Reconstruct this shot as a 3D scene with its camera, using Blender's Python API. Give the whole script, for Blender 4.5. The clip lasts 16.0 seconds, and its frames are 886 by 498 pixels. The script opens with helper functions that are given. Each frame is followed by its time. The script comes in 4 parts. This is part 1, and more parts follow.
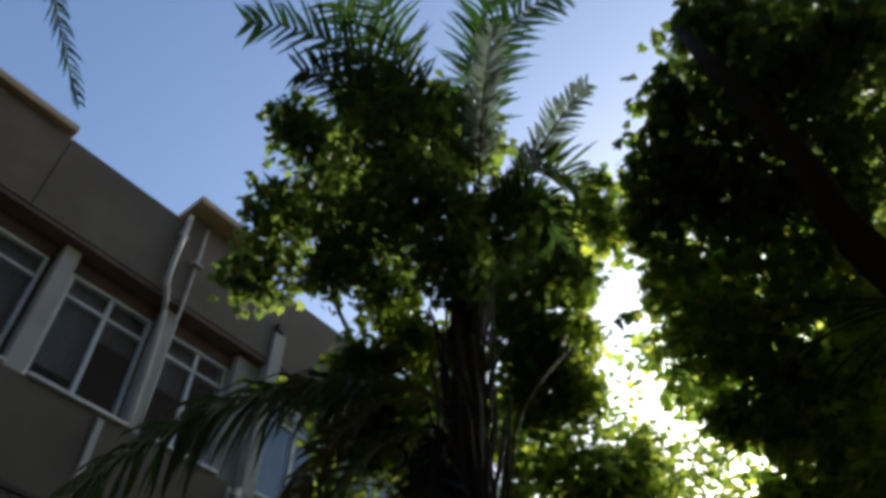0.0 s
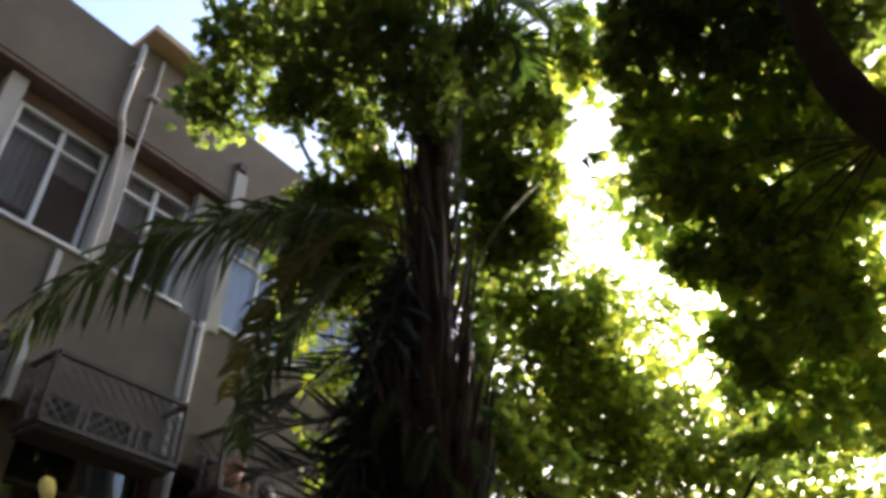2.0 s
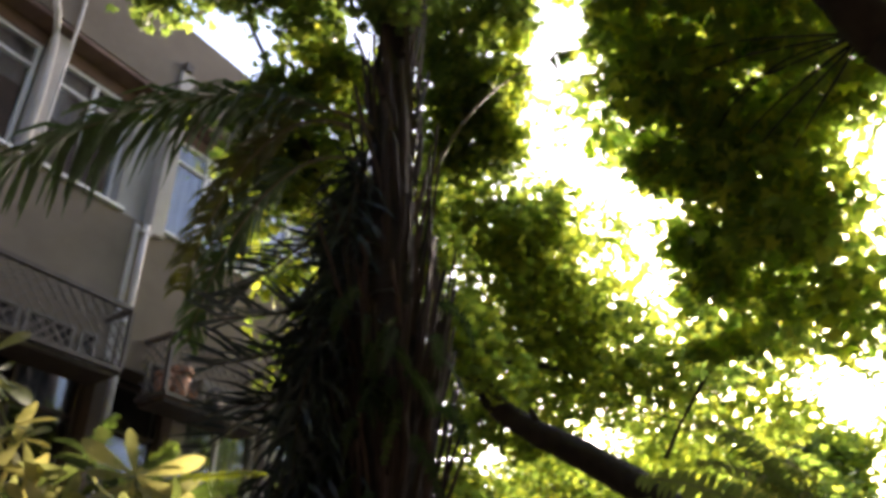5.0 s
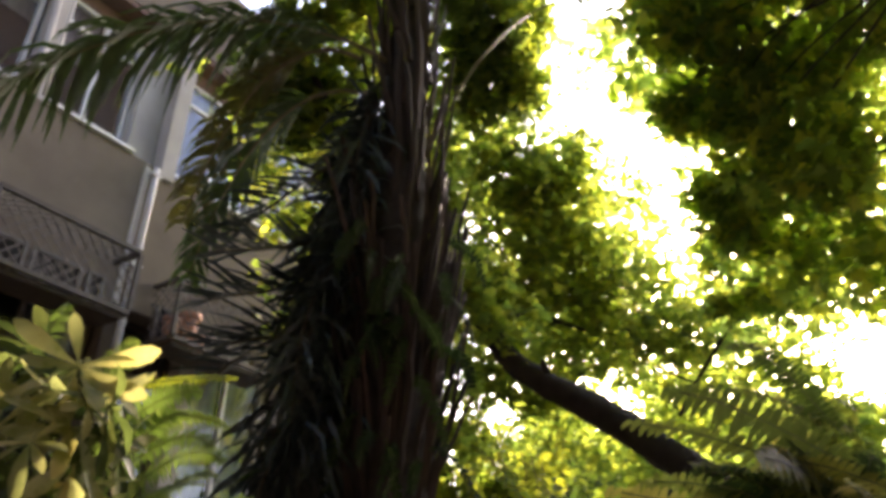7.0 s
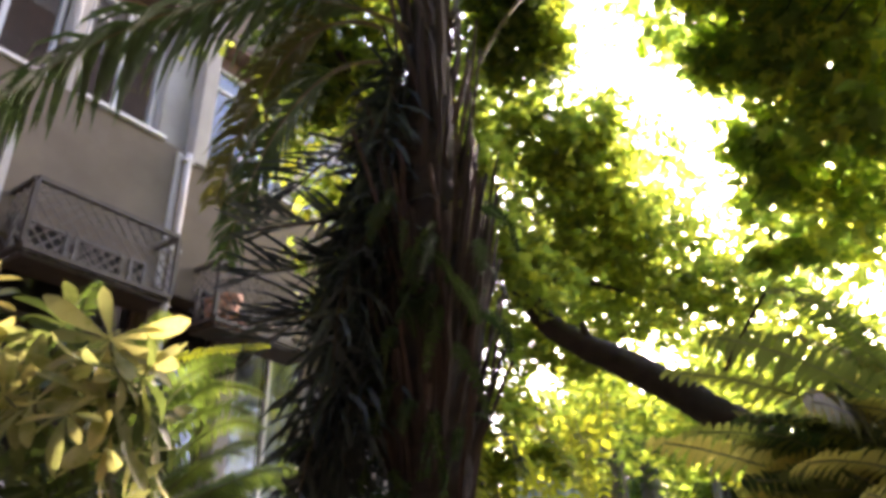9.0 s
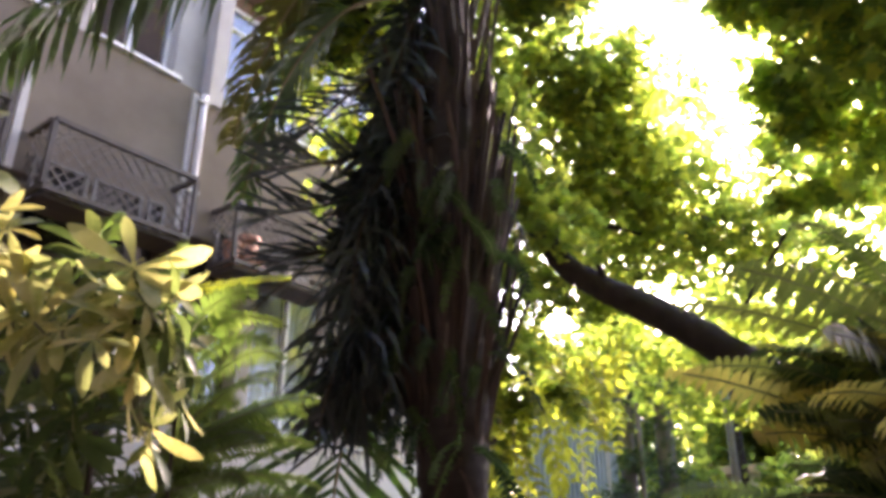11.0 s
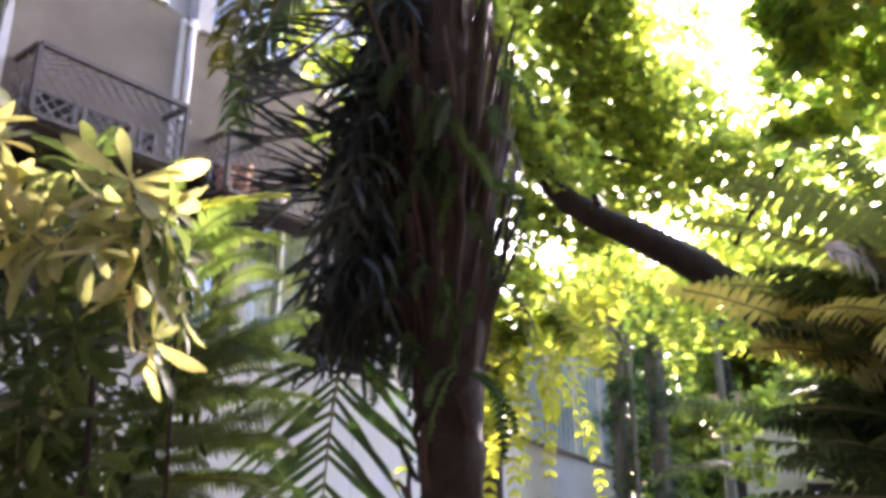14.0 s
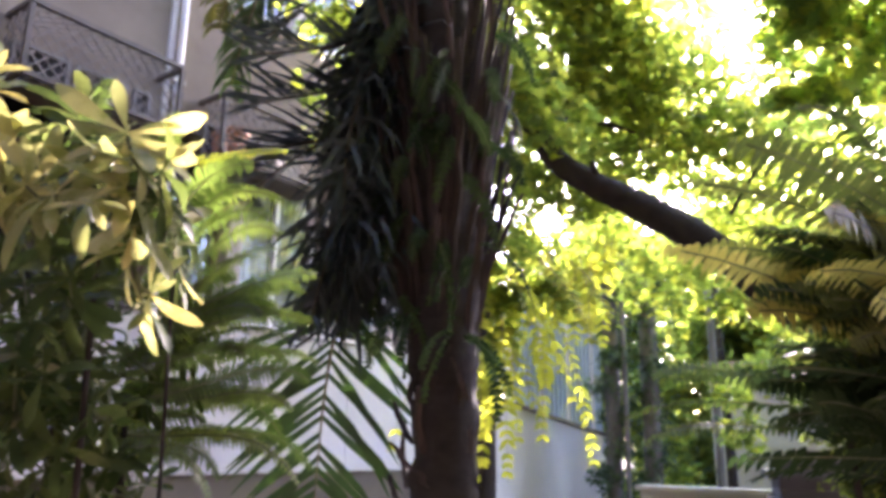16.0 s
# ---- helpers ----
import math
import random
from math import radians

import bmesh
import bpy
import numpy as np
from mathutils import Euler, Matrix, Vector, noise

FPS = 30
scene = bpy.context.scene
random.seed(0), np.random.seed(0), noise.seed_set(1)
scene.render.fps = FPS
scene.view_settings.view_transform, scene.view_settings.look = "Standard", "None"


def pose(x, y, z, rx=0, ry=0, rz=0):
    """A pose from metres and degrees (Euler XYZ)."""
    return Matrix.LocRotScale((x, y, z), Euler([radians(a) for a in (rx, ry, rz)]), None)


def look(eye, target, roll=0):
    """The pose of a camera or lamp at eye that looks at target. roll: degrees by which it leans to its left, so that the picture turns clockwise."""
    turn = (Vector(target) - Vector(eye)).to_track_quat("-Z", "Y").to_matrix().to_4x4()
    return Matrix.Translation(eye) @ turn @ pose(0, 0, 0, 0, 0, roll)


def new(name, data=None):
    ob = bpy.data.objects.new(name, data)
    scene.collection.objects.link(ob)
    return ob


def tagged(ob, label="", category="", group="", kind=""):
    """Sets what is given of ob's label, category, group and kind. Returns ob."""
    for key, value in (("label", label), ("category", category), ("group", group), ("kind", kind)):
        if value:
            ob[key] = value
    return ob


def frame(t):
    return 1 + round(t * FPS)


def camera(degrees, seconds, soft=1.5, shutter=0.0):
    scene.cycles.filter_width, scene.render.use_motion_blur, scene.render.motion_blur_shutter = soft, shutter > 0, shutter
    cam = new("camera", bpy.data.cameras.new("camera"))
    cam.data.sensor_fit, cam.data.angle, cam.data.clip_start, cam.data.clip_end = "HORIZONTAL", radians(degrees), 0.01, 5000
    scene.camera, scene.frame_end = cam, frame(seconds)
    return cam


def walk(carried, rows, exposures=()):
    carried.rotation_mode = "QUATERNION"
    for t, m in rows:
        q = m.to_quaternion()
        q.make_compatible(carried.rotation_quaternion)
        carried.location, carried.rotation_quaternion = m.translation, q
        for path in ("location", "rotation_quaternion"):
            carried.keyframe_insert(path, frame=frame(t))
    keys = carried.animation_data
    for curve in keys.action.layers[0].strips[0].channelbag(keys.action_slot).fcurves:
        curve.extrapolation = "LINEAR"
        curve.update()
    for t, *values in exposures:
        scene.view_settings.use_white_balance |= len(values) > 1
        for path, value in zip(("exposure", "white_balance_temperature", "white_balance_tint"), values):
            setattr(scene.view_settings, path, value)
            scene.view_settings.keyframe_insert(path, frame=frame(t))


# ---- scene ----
cam = camera(60.3, 16.0, soft=4.1)
PATH = [
    (0, (-1.021, 0.669, 1.799), (-1.958, 1.645, 3.272), 0.5),
    (0.5, (-1.037, 0.691, 1.787), (-2.042, 1.751, 3.153), 0.1),
    (1, (-1.071, 0.747, 1.761), (-2.112, 1.91, 3.011), 0.3),
    (1.5, (-1.106, 0.768, 1.744), (-2.145, 1.971, 2.959), -0.4),
    (2, (-1.132, 0.782, 1.741), (-2.169, 2.007, 2.934), -0.2),
    (2.5, (-1.168, 0.798, 1.732), (-2.212, 2.029, 2.912), 0.4),
    (3, (-1.205, 0.809, 1.724), (-2.244, 2.06, 2.888), -0.3),
    (3.5, (-1.244, 0.84, 1.716), (-2.266, 2.128, 2.854), -1.1),
    (4, (-1.28, 0.854, 1.697), (-2.289, 2.187, 2.796), -1.5),
    (4.5, (-1.305, 0.867, 1.683), (-2.308, 2.235, 2.741), -1.4),
    (7, (-1.446, 1.105, 1.65), (-2.507, 2.509, 2.599), 1.1),
    (7.5, (-1.459, 1.123, 1.648), (-2.573, 2.509, 2.565), 1.1),
    (8, (-1.456, 1.129, 1.647), (-2.593, 2.499, 2.559), 0.4),
    (8.5, (-1.453, 1.135, 1.644), (-2.598, 2.502, 2.551), -0.5),
    (11, (-1.466, 1.144, 1.623), (-2.693, 2.534, 2.374), 0.1),
    (11.5, (-1.469, 1.143, 1.62), (-2.691, 2.553, 2.34), 0.5),
    (12, (-1.475, 1.143, 1.615), (-2.703, 2.569, 2.294), 0.3),
    (12.5, (-1.48, 1.145, 1.61), (-2.722, 2.576, 2.25), 0.5),
    (13, (-1.479, 1.144, 1.606), (-2.727, 2.582, 2.22), 0.4),
    (13.5, (-1.487, 1.149, 1.605), (-2.74, 2.587, 2.207), 0.2),
    (14, (-1.486, 1.15, 1.602), (-2.738, 2.595, 2.187), 0.1),
    (14.5, (-1.486, 1.151, 1.599), (-2.736, 2.604, 2.17), 0.3),
    (15, (-1.489, 1.153, 1.598), (-2.733, 2.616, 2.156), 0.4),
    (15.5, (-1.491, 1.154, 1.594), (-2.738, 2.623, 2.129), 0.4),
    (16, (-1.495, 1.154, 1.59), (-2.753, 2.625, 2.093), 0.7),
]
walk(cam, [(t, look(eye, target, roll)) for t, eye, target, roll in PATH],
     exposures=[(0.0, 0.35, 5600, 9), (0.6, 0.84, 5700, 12), (1.2, 1.4, 6000, 15), (4.5, 2.08, 6400, 20), (7.0, 2.56, 6600, 24), (8.5, 2.97, 6500, 28), (11.0, 3.42, 6100, 34), (16.0, 3.79, 5700, 37)])

# ---- light ----
SUN = Vector((-0.145, 0.893, 0.426)).normalized()
world = bpy.data.worlds.new("sky")
scene.world = world
world.use_nodes = True
wn = world.node_tree
wn.nodes.clear()
sky = wn.nodes.new("ShaderNodeTexSky")
sky.sky_type, sky.sun_disc = "NISHITA", False
sky.sun_elevation, sky.sun_rotation = math.asin(SUN.z), math.atan2(SUN.x, SUN.y)
sky.air_density, sky.dust_density, sky.ozone_density = 1.0, 2.4, 0.7
bg = wn.nodes.new("ShaderNodeBackground")
bg.inputs["Strength"].default_value = 0.17
wo = wn.nodes.new("ShaderNodeOutputWorld")
wn.links.new(sky.outputs[0], bg.inputs[0])
wn.links.new(bg.outputs[0], wo.inputs[0])
sun = new("sun", bpy.data.lights.new("sun", "SUN"))
sun.data.energy, sun.data.angle, sun.data.color = 5.0, radians(0.53), (1.0, 0.88, 0.68)
sun.matrix_world = look(SUN * 60, (0, 0, 0))


# ---- materials ----
def nodes_of(name):
    m = bpy.data.materials.new(name)
    m.use_nodes = True
    t = m.node_tree
    return m, t, t.nodes["Principled BSDF"]


def noise_ramp(t, scale, stops, detail=6.0, coord="Object", rough=0.6, stretch=(1, 1, 1)):
    """A noise at a real-world scale that runs through colour stops."""
    c = t.nodes.new("ShaderNodeTexCoord")
    mp = t.nodes.new("ShaderNodeMapping")
    mp.inputs["Scale"].default_value = stretch
    n = t.nodes.new("ShaderNodeTexNoise")
    n.inputs["Scale"].default_value, n.inputs["Detail"].default_value = scale, detail
    n.inputs["Roughness"].default_value = rough
    r = t.nodes.new("ShaderNodeValToRGB")
    t.links.new(c.outputs[coord], mp.inputs[0])
    t.links.new(mp.outputs[0], n.inputs["Vector"])
    t.links.new(n.outputs[0], r.inputs[0])
    while len(r.color_ramp.elements) < len(stops):
        r.color_ramp.elements.new(0.5)
    for e, (p, col) in zip(r.color_ramp.elements, stops):
        e.position, e.color = p, (*col, 1)
    return n, r


def mixed(t, a, b, fac=0.5, kind="MULTIPLY"):
    x = t.nodes.new("ShaderNodeMix")
    x.data_type, x.blend_type = "RGBA", kind
    x.inputs[0].default_value = fac
    t.links.new(a, x.inputs[6])
    t.links.new(b, x.inputs[7])
    return x.outputs[2]


def bumped(t, b, src, strength=0.3, dist=0.01):
    k = t.nodes.new("ShaderNodeBump")
    k.inputs["Strength"].default_value, k.inputs["Distance"].default_value = strength, dist
    t.links.new(src, k.inputs["Height"])
    t.links.new(k.outputs[0], b.inputs["Normal"])


def rough_mat(name, lo, hi, scale=3.0, fine=60.0, rough=0.85, bump=0.3, stretch=(1, 1, 1), metal=0.0, dirt=0.35):
    """A weathered surface: broad stains, fine grain and relief."""
    m, t, b = nodes_of(name)
    n1, r1 = noise_ramp(t, scale, [(0.3, lo), (0.7, hi)], stretch=stretch)
    n2, r2 = noise_ramp(t, fine, [(0.3, (0.6, 0.6, 0.6)), (0.7, (1, 1, 1))], stretch=stretch)
    t.links.new(mixed(t, r1.outputs[0], r2.outputs[0], dirt), b.inputs["Base Color"])
    b.inputs["Roughness"].default_value, b.inputs["Metallic"].default_value = rough, metal
    bumped(t, b, n2.outputs[0], bump, 0.01)
    return m


def leaf_mat(name, stops, through_light, rough=0.45, amount=0.5, islands=True, grain=18.0, gloss=0.5):
    """A thin leaf: waxy skin that also lets light through; each leaf has its own shade."""
    m, t, b = nodes_of(name)
    r = t.nodes.new("ShaderNodeValToRGB")
    if islands:
        g = t.nodes.new("ShaderNodeNewGeometry")
        t.links.new(g.outputs["Random Per Island"], r.inputs[0])
    else:
        g = t.nodes.new("ShaderNodeObjectInfo")
        t.links.new(g.outputs["Random"], r.inputs[0])
    while len(r.color_ramp.elements) < len(stops):
        r.color_ramp.elements.new(0.5)
    for e, (p, col) in zip(r.color_ramp.elements, stops):
        e.position, e.color = p, (*col, 1)
    n, r2 = noise_ramp(t, grain, [(0.3, (0.65, 0.65, 0.6)), (0.7, (1.1, 1.1, 1.0))])
    col = mixed(t, r.outputs[0], r2.outputs[0], 0.7)
    t.links.new(col, b.inputs["Base Color"])
    b.inputs["Roughness"].default_value = rough
    b.inputs["Specular IOR Level"].default_value = gloss
    tr = t.nodes.new("ShaderNodeBsdfTranslucent")
    tint = t.nodes.new("ShaderNodeMix")
    tint.data_type, tint.blend_type = "RGBA", "MULTIPLY"
    tint.inputs[0].default_value = 1.0
    t.links.new(col, tint.inputs[6])
    tint.inputs[7].default_value = (*through_light, 1)
    t.links.new(tint.outputs[2], tr.inputs[0])
    mx = t.nodes.new("ShaderNodeMixShader")
    mx.inputs[0].default_value = amount
    out = t.nodes["Material Output"]
    t.links.new(b.outputs[0], mx.inputs[1])
    t.links.new(tr.outputs[0], mx.inputs[2])
    t.links.new(mx.outputs[0], out.inputs[0])
    return m


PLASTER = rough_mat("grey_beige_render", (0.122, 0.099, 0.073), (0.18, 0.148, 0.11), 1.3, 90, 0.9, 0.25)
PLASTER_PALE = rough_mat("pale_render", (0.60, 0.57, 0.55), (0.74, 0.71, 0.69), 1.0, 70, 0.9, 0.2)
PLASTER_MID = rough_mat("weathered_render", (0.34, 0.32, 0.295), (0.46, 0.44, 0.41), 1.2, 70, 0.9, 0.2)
CAP = rough_mat("ochre_coping", (0.42, 0.30, 0.18), (0.56, 0.42, 0.27), 2.5, 60, 0.85, 0.3)
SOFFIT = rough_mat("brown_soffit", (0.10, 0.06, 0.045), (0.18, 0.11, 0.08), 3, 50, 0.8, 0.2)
FRAME = rough_mat("white_window_frame", (0.62, 0.62, 0.62), (0.76, 0.76, 0.75), 5, 80, 0.45, 0.08, dirt=0.2)
PIPE = rough_mat("painted_pipe", (0.42, 0.40, 0.37), (0.56, 0.54, 0.50), 4, 60, 0.5, 0.1)
IRON = rough_mat("brown_painted_iron", (0.05, 0.042, 0.033), (0.10, 0.078, 0.058), 8, 90, 0.6, 0.2)
MESH = rough_mat("galvanised_mesh", (0.08, 0.07, 0.06), (0.15, 0.13, 0.11), 12, 120, 0.65, 0.1)
UNIT = rough_mat("off_white_metal", (0.09, 0.085, 0.075), (0.15, 0.14, 0.125), 6, 80, 0.5, 0.1)
BLIND = rough_mat("grey_curtain", (0.13, 0.13, 0.14), (0.27, 0.27, 0.28), 3, 40, 0.9, 0.3, stretch=(1, 14, 1))
# near-black: stands for unlit insides, and colours a few black parts
DARK = rough_mat("black_and_shade", (0.012, 0.012, 0.012), (0.03, 0.028, 0.026), 2, 20, 0.9, 0.1)
BARK = rough_mat("palm_bark", (0.015, 0.0128, 0.012), (0.043, 0.035, 0.033), 7, 70, 0.9, 0.9, stretch=(1, 1, 2.5))
BOOT = rough_mat("dry_leaf_base", (0.018, 0.0155, 0.015), (0.07, 0.057, 0.053), 5, 60, 0.8, 0.7, stretch=(5, 5, 0.6))
_t = BOOT.node_tree
_b = _t.nodes["Principled BSDF"]
_src = _b.inputs["Base Color"].links[0].from_socket
_o = _t.nodes.new("ShaderNodeObjectInfo")
_r = _t.nodes.new("ShaderNodeValToRGB")
_r.color_ramp.elements[0].color, _r.color_ramp.elements[1].color = (0.3, 0.27, 0.26, 1), (1.6, 1.3, 1.18, 1)
_r.color_ramp.elements[1].position = 0.95
_t.links.new(_o.outputs["Random"], _r.inputs[0])
_t.links.new(mixed(_t, _src, _r.outputs[0], 1.0), _b.inputs["Base Color"])
LIMB = rough_mat("brown_bark", (0.015, 0.012, 0.01), (0.04, 0.031, 0.025), 9, 60, 0.92, 0.9)
GREYBARK = rough_mat("grey_bark", (0.1, 0.092, 0.08), (0.2, 0.185, 0.165), 6, 40, 0.9, 0.6, stretch=(2, 2, 0.5))
# dark, so that the added unseen walls throw back little light
DARK_BLOCKER = rough_mat("dark_blocker", (0.045, 0.035, 0.03), (0.09, 0.06, 0.05), 2, 40, 0.9, 0.4)
SOIL = rough_mat("garden_soil", (0.045, 0.035, 0.025), (0.11, 0.085, 0.055), 0.8, 30, 0.95, 0.6)
SLAT = rough_mat("blue_green_slat", (0.20, 0.27, 0.30), (0.32, 0.38, 0.40), 3, 50, 0.6, 0.2)
BIN = rough_mat("dark_grey_plastic", (0.075, 0.078, 0.09), (0.11, 0.112, 0.125), 4, 90, 0.55, 0.15)
CREAM = rough_mat("cream_render", (0.50, 0.48, 0.36), (0.64, 0.60, 0.46), 1.5, 60, 0.9, 0.2)
TERRACOTTA = rough_mat("terracotta", (0.26, 0.12, 0.07), (0.4, 0.2, 0.12), 5, 50, 0.9, 0.3)
STEM = rough_mat("green_stem", (0.07, 0.09, 0.03), (0.14, 0.15, 0.06), 14, 60, 0.6, 0.2)
OLD_RIB = rough_mat("old_palm_rib", (0.03, 0.026, 0.018), (0.07, 0.055, 0.03), 9, 60, 0.7, 0.2)
RACHIS = rough_mat("palm_rib", (0.10, 0.09, 0.04), (0.24, 0.18, 0.08), 9, 60, 0.6, 0.2)

# one broad leaf thrice: plain, sunlit and shaded; the light is in the colour
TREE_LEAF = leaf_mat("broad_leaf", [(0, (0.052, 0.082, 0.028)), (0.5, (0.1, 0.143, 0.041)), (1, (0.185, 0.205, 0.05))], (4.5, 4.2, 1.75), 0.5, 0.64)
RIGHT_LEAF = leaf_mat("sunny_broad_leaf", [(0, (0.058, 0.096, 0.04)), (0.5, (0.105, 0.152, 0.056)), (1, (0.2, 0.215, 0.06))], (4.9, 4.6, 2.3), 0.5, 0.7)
SHADE_LEAF = leaf_mat("shaded_broad_leaf", [(0, (0.038, 0.064, 0.024)), (0.6, (0.064, 0.096, 0.032)), (1, (0.1, 0.125, 0.04))], (4.3, 4.0, 1.9), 0.5, 0.56)
# brighter, yellower copy of the leaf; sunlight is put into its colour
LIGHT_LEAF = leaf_mat("lit_leaf", [(0, (0.09, 0.12, 0.02)), (0.5, (0.13, 0.16, 0.03)), (1, (0.2, 0.21, 0.04))], (4.0, 3.7, 1.3), 0.5, 0.65)
PALM_LEAF = leaf_mat("palm_leaflet", [(0, (0.03, 0.06, 0.025)), (0.6, (0.05, 0.085, 0.035)), (1, (0.08, 0.10, 0.05))], (1.6, 2.0, 0.8), 0.5, 0.3, islands=False)
PALE_LEAF = leaf_mat("pale_leaflet", [(0, (0.24, 0.29, 0.27)), (1, (0.34, 0.38, 0.36))], (0.8, 0.9, 0.8), 0.4, 0.35, islands=False)
DRY_LEAF = leaf_mat("drying_leaflet", [(0, (0.06, 0.08, 0.03)), (0.6, (0.14, 0.13, 0.04)), (1, (0.28, 0.18, 0.06))], (1.8, 1.7, 0.8), 0.4, 0.4, islands=False)
SKIRT_LEAF = leaf_mat("old_leaflet", [(0, (0.018, 0.03, 0.034)), (0.7, (0.032, 0.05, 0.055)), (1, (0.085, 0.105, 0.112))], (1.3, 1.4, 1.1), 0.45, 0.15, islands=False)
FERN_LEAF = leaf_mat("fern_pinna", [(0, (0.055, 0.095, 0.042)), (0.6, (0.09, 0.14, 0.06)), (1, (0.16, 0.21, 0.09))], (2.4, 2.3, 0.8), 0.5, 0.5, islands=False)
# shaded and sunlit copies of the fern pinna: light is put into the colours
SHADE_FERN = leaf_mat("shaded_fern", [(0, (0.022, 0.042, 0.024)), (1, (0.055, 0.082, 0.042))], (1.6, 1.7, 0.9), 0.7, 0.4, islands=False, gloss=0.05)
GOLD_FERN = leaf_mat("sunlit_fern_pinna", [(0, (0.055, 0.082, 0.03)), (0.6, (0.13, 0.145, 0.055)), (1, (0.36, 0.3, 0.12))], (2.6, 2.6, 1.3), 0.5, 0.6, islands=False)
IVY = leaf_mat("ivy_leaf", [(0, (0.03, 0.06, 0.02)), (1, (0.07, 0.12, 0.04))], (1.6, 1.9, 0.9), 0.4, 0.3)


def variegated(name, dark, light, amount):
    """A leaflet with green along its rib and a cream to yellow margin in blotches."""
    m = leaf_mat(name, [(0, light[0]), (0.5, light[1]), (1, light[2])], (1.9, 1.8, 0.95), 0.5, 0.42, gloss=0.2)
    t = m.node_tree
    b = t.nodes["Principled BSDF"]
    src = b.inputs["Base Color"].links[0].from_socket
    n, r = noise_ramp(t, 22, [(amount - 0.05, (0, 0, 0)), (amount + 0.05, (1, 1, 1))], 3)
    x = t.nodes.new("ShaderNodeMix")
    x.data_type = "RGBA"
    t.links.new(r.outputs[0], x.inputs[0])
    x.inputs[6].default_value = (*dark, 1)
    t.links.new(src, x.inputs[7])
    t.links.new(x.outputs[2], b.inputs["Base Color"])
    return m


# yellow tone: real variegation plus sunlight; the green copy is darkened as low shade
VARIEGATED = variegated("variegated_leaflet", (0.08, 0.13, 0.03), [(0.21, 0.24, 0.14), (0.35, 0.36, 0.23), (0.62, 0.51, 0.23)], 0.46)
GREENISH = variegated("mostly_green_leaflet", (0.026, 0.05, 0.021), [(0.05, 0.085, 0.034), (0.09, 0.125, 0.052), (0.2, 0.22, 0.1)], 0.58)


def glass_mat():
    m, t, b = nodes_of("window_glass")
    b.inputs["Base Color"].default_value = (0.85, 0.9, 0.92, 1)
    b.inputs["Transmission Weight"].default_value = 1.0
    b.inputs["IOR"].default_value = 1.5
    n, r = noise_ramp(t, 6, [(0.3, (0.01, 0.01, 0.01)), (0.7, (0.05, 0.05, 0.05))])
    t.links.new(r.outputs[0], b.inputs["Roughness"])
    return m


GLASS = glass_mat()


# ---- mesh helpers ----
def part(name, bm, material, parent=None, label=""):
    me = bpy.data.meshes.new(name)
    bm.to_mesh(me)
    bm.free()
    me.materials.append(material)
    ob = new(name, me)
    ob.parent = parent
    return tagged(ob, label)


def soup(name, verts, faces, material, parent=None, label="", smooth=False):
    me = bpy.data.meshes.new(name)
    me.from_pydata([tuple(v) for v in verts], [], faces)
    me.materials.append(material)
    if smooth:
        me.polygons.foreach_set("use_smooth", [True] * len(me.polygons))
    ob = new(name, me)
    ob.parent = parent
    return tagged(ob, label)


def box(bm, x0, y0, z0, x1, y1, z1, bevel=0.0):
    r = bmesh.ops.create_cube(bm, size=1)
    bmesh.ops.scale(bm, vec=(x1 - x0, y1 - y0, z1 - z0), verts=r["verts"])
    bmesh.ops.translate(bm, vec=((x0 + x1) / 2, (y0 + y1) / 2, (z0 + z1) / 2), verts=r["verts"])
    if bevel:
        es = list({e for v in r["verts"] for e in v.link_edges})
        bmesh.ops.bevel(bm, geom=es, offset=bevel, segments=2, affect="EDGES")


def box_part(name, lo, hi, material, parent=None, label="", bevel=0.008):
    bm = bmesh.new()
    box(bm, *lo, *hi, bevel)
    return part(name, bm, material, parent, label)


def thing(name, label, category, group="", at=(0, 0, 0)):
    ob = new(name)
    ob.location = at
    ob.empty_display_size = 0.1
    return tagged(ob, label, category, group)


def bez(ctrl, n):
    """n + 1 points along the cubic curve of four controls."""
    a, b, c, d = (np.array(p, float) for p in ctrl)
    s = np.linspace(0, 1, n + 1)[:, None]
    return a * (1 - s) ** 3 + 3 * b * s * (1 - s) ** 2 + 3 * c * s * s * (1 - s) + d * s ** 3


def chain(pts, per=6):
    """A smooth line through the points."""
    p = np.array(pts, float)
    q = np.vstack([2 * p[0] - p[1], p, 2 * p[-1] - p[-2]])
    out = []
    for i in range(1, len(q) - 2):
        for s in np.linspace(0, 1, per, endpoint=False):
            out.append(0.5 * (2 * q[i] + (q[i + 1] - q[i - 1]) * s + (2 * q[i - 1] - 5 * q[i] + 4 * q[i + 1] - q[i + 2]) * s * s
                              + (3 * q[i] - q[i - 1] - 3 * q[i + 1] + q[i + 2]) * s ** 3))
    out.append(p[-1])
    return np.array(out)


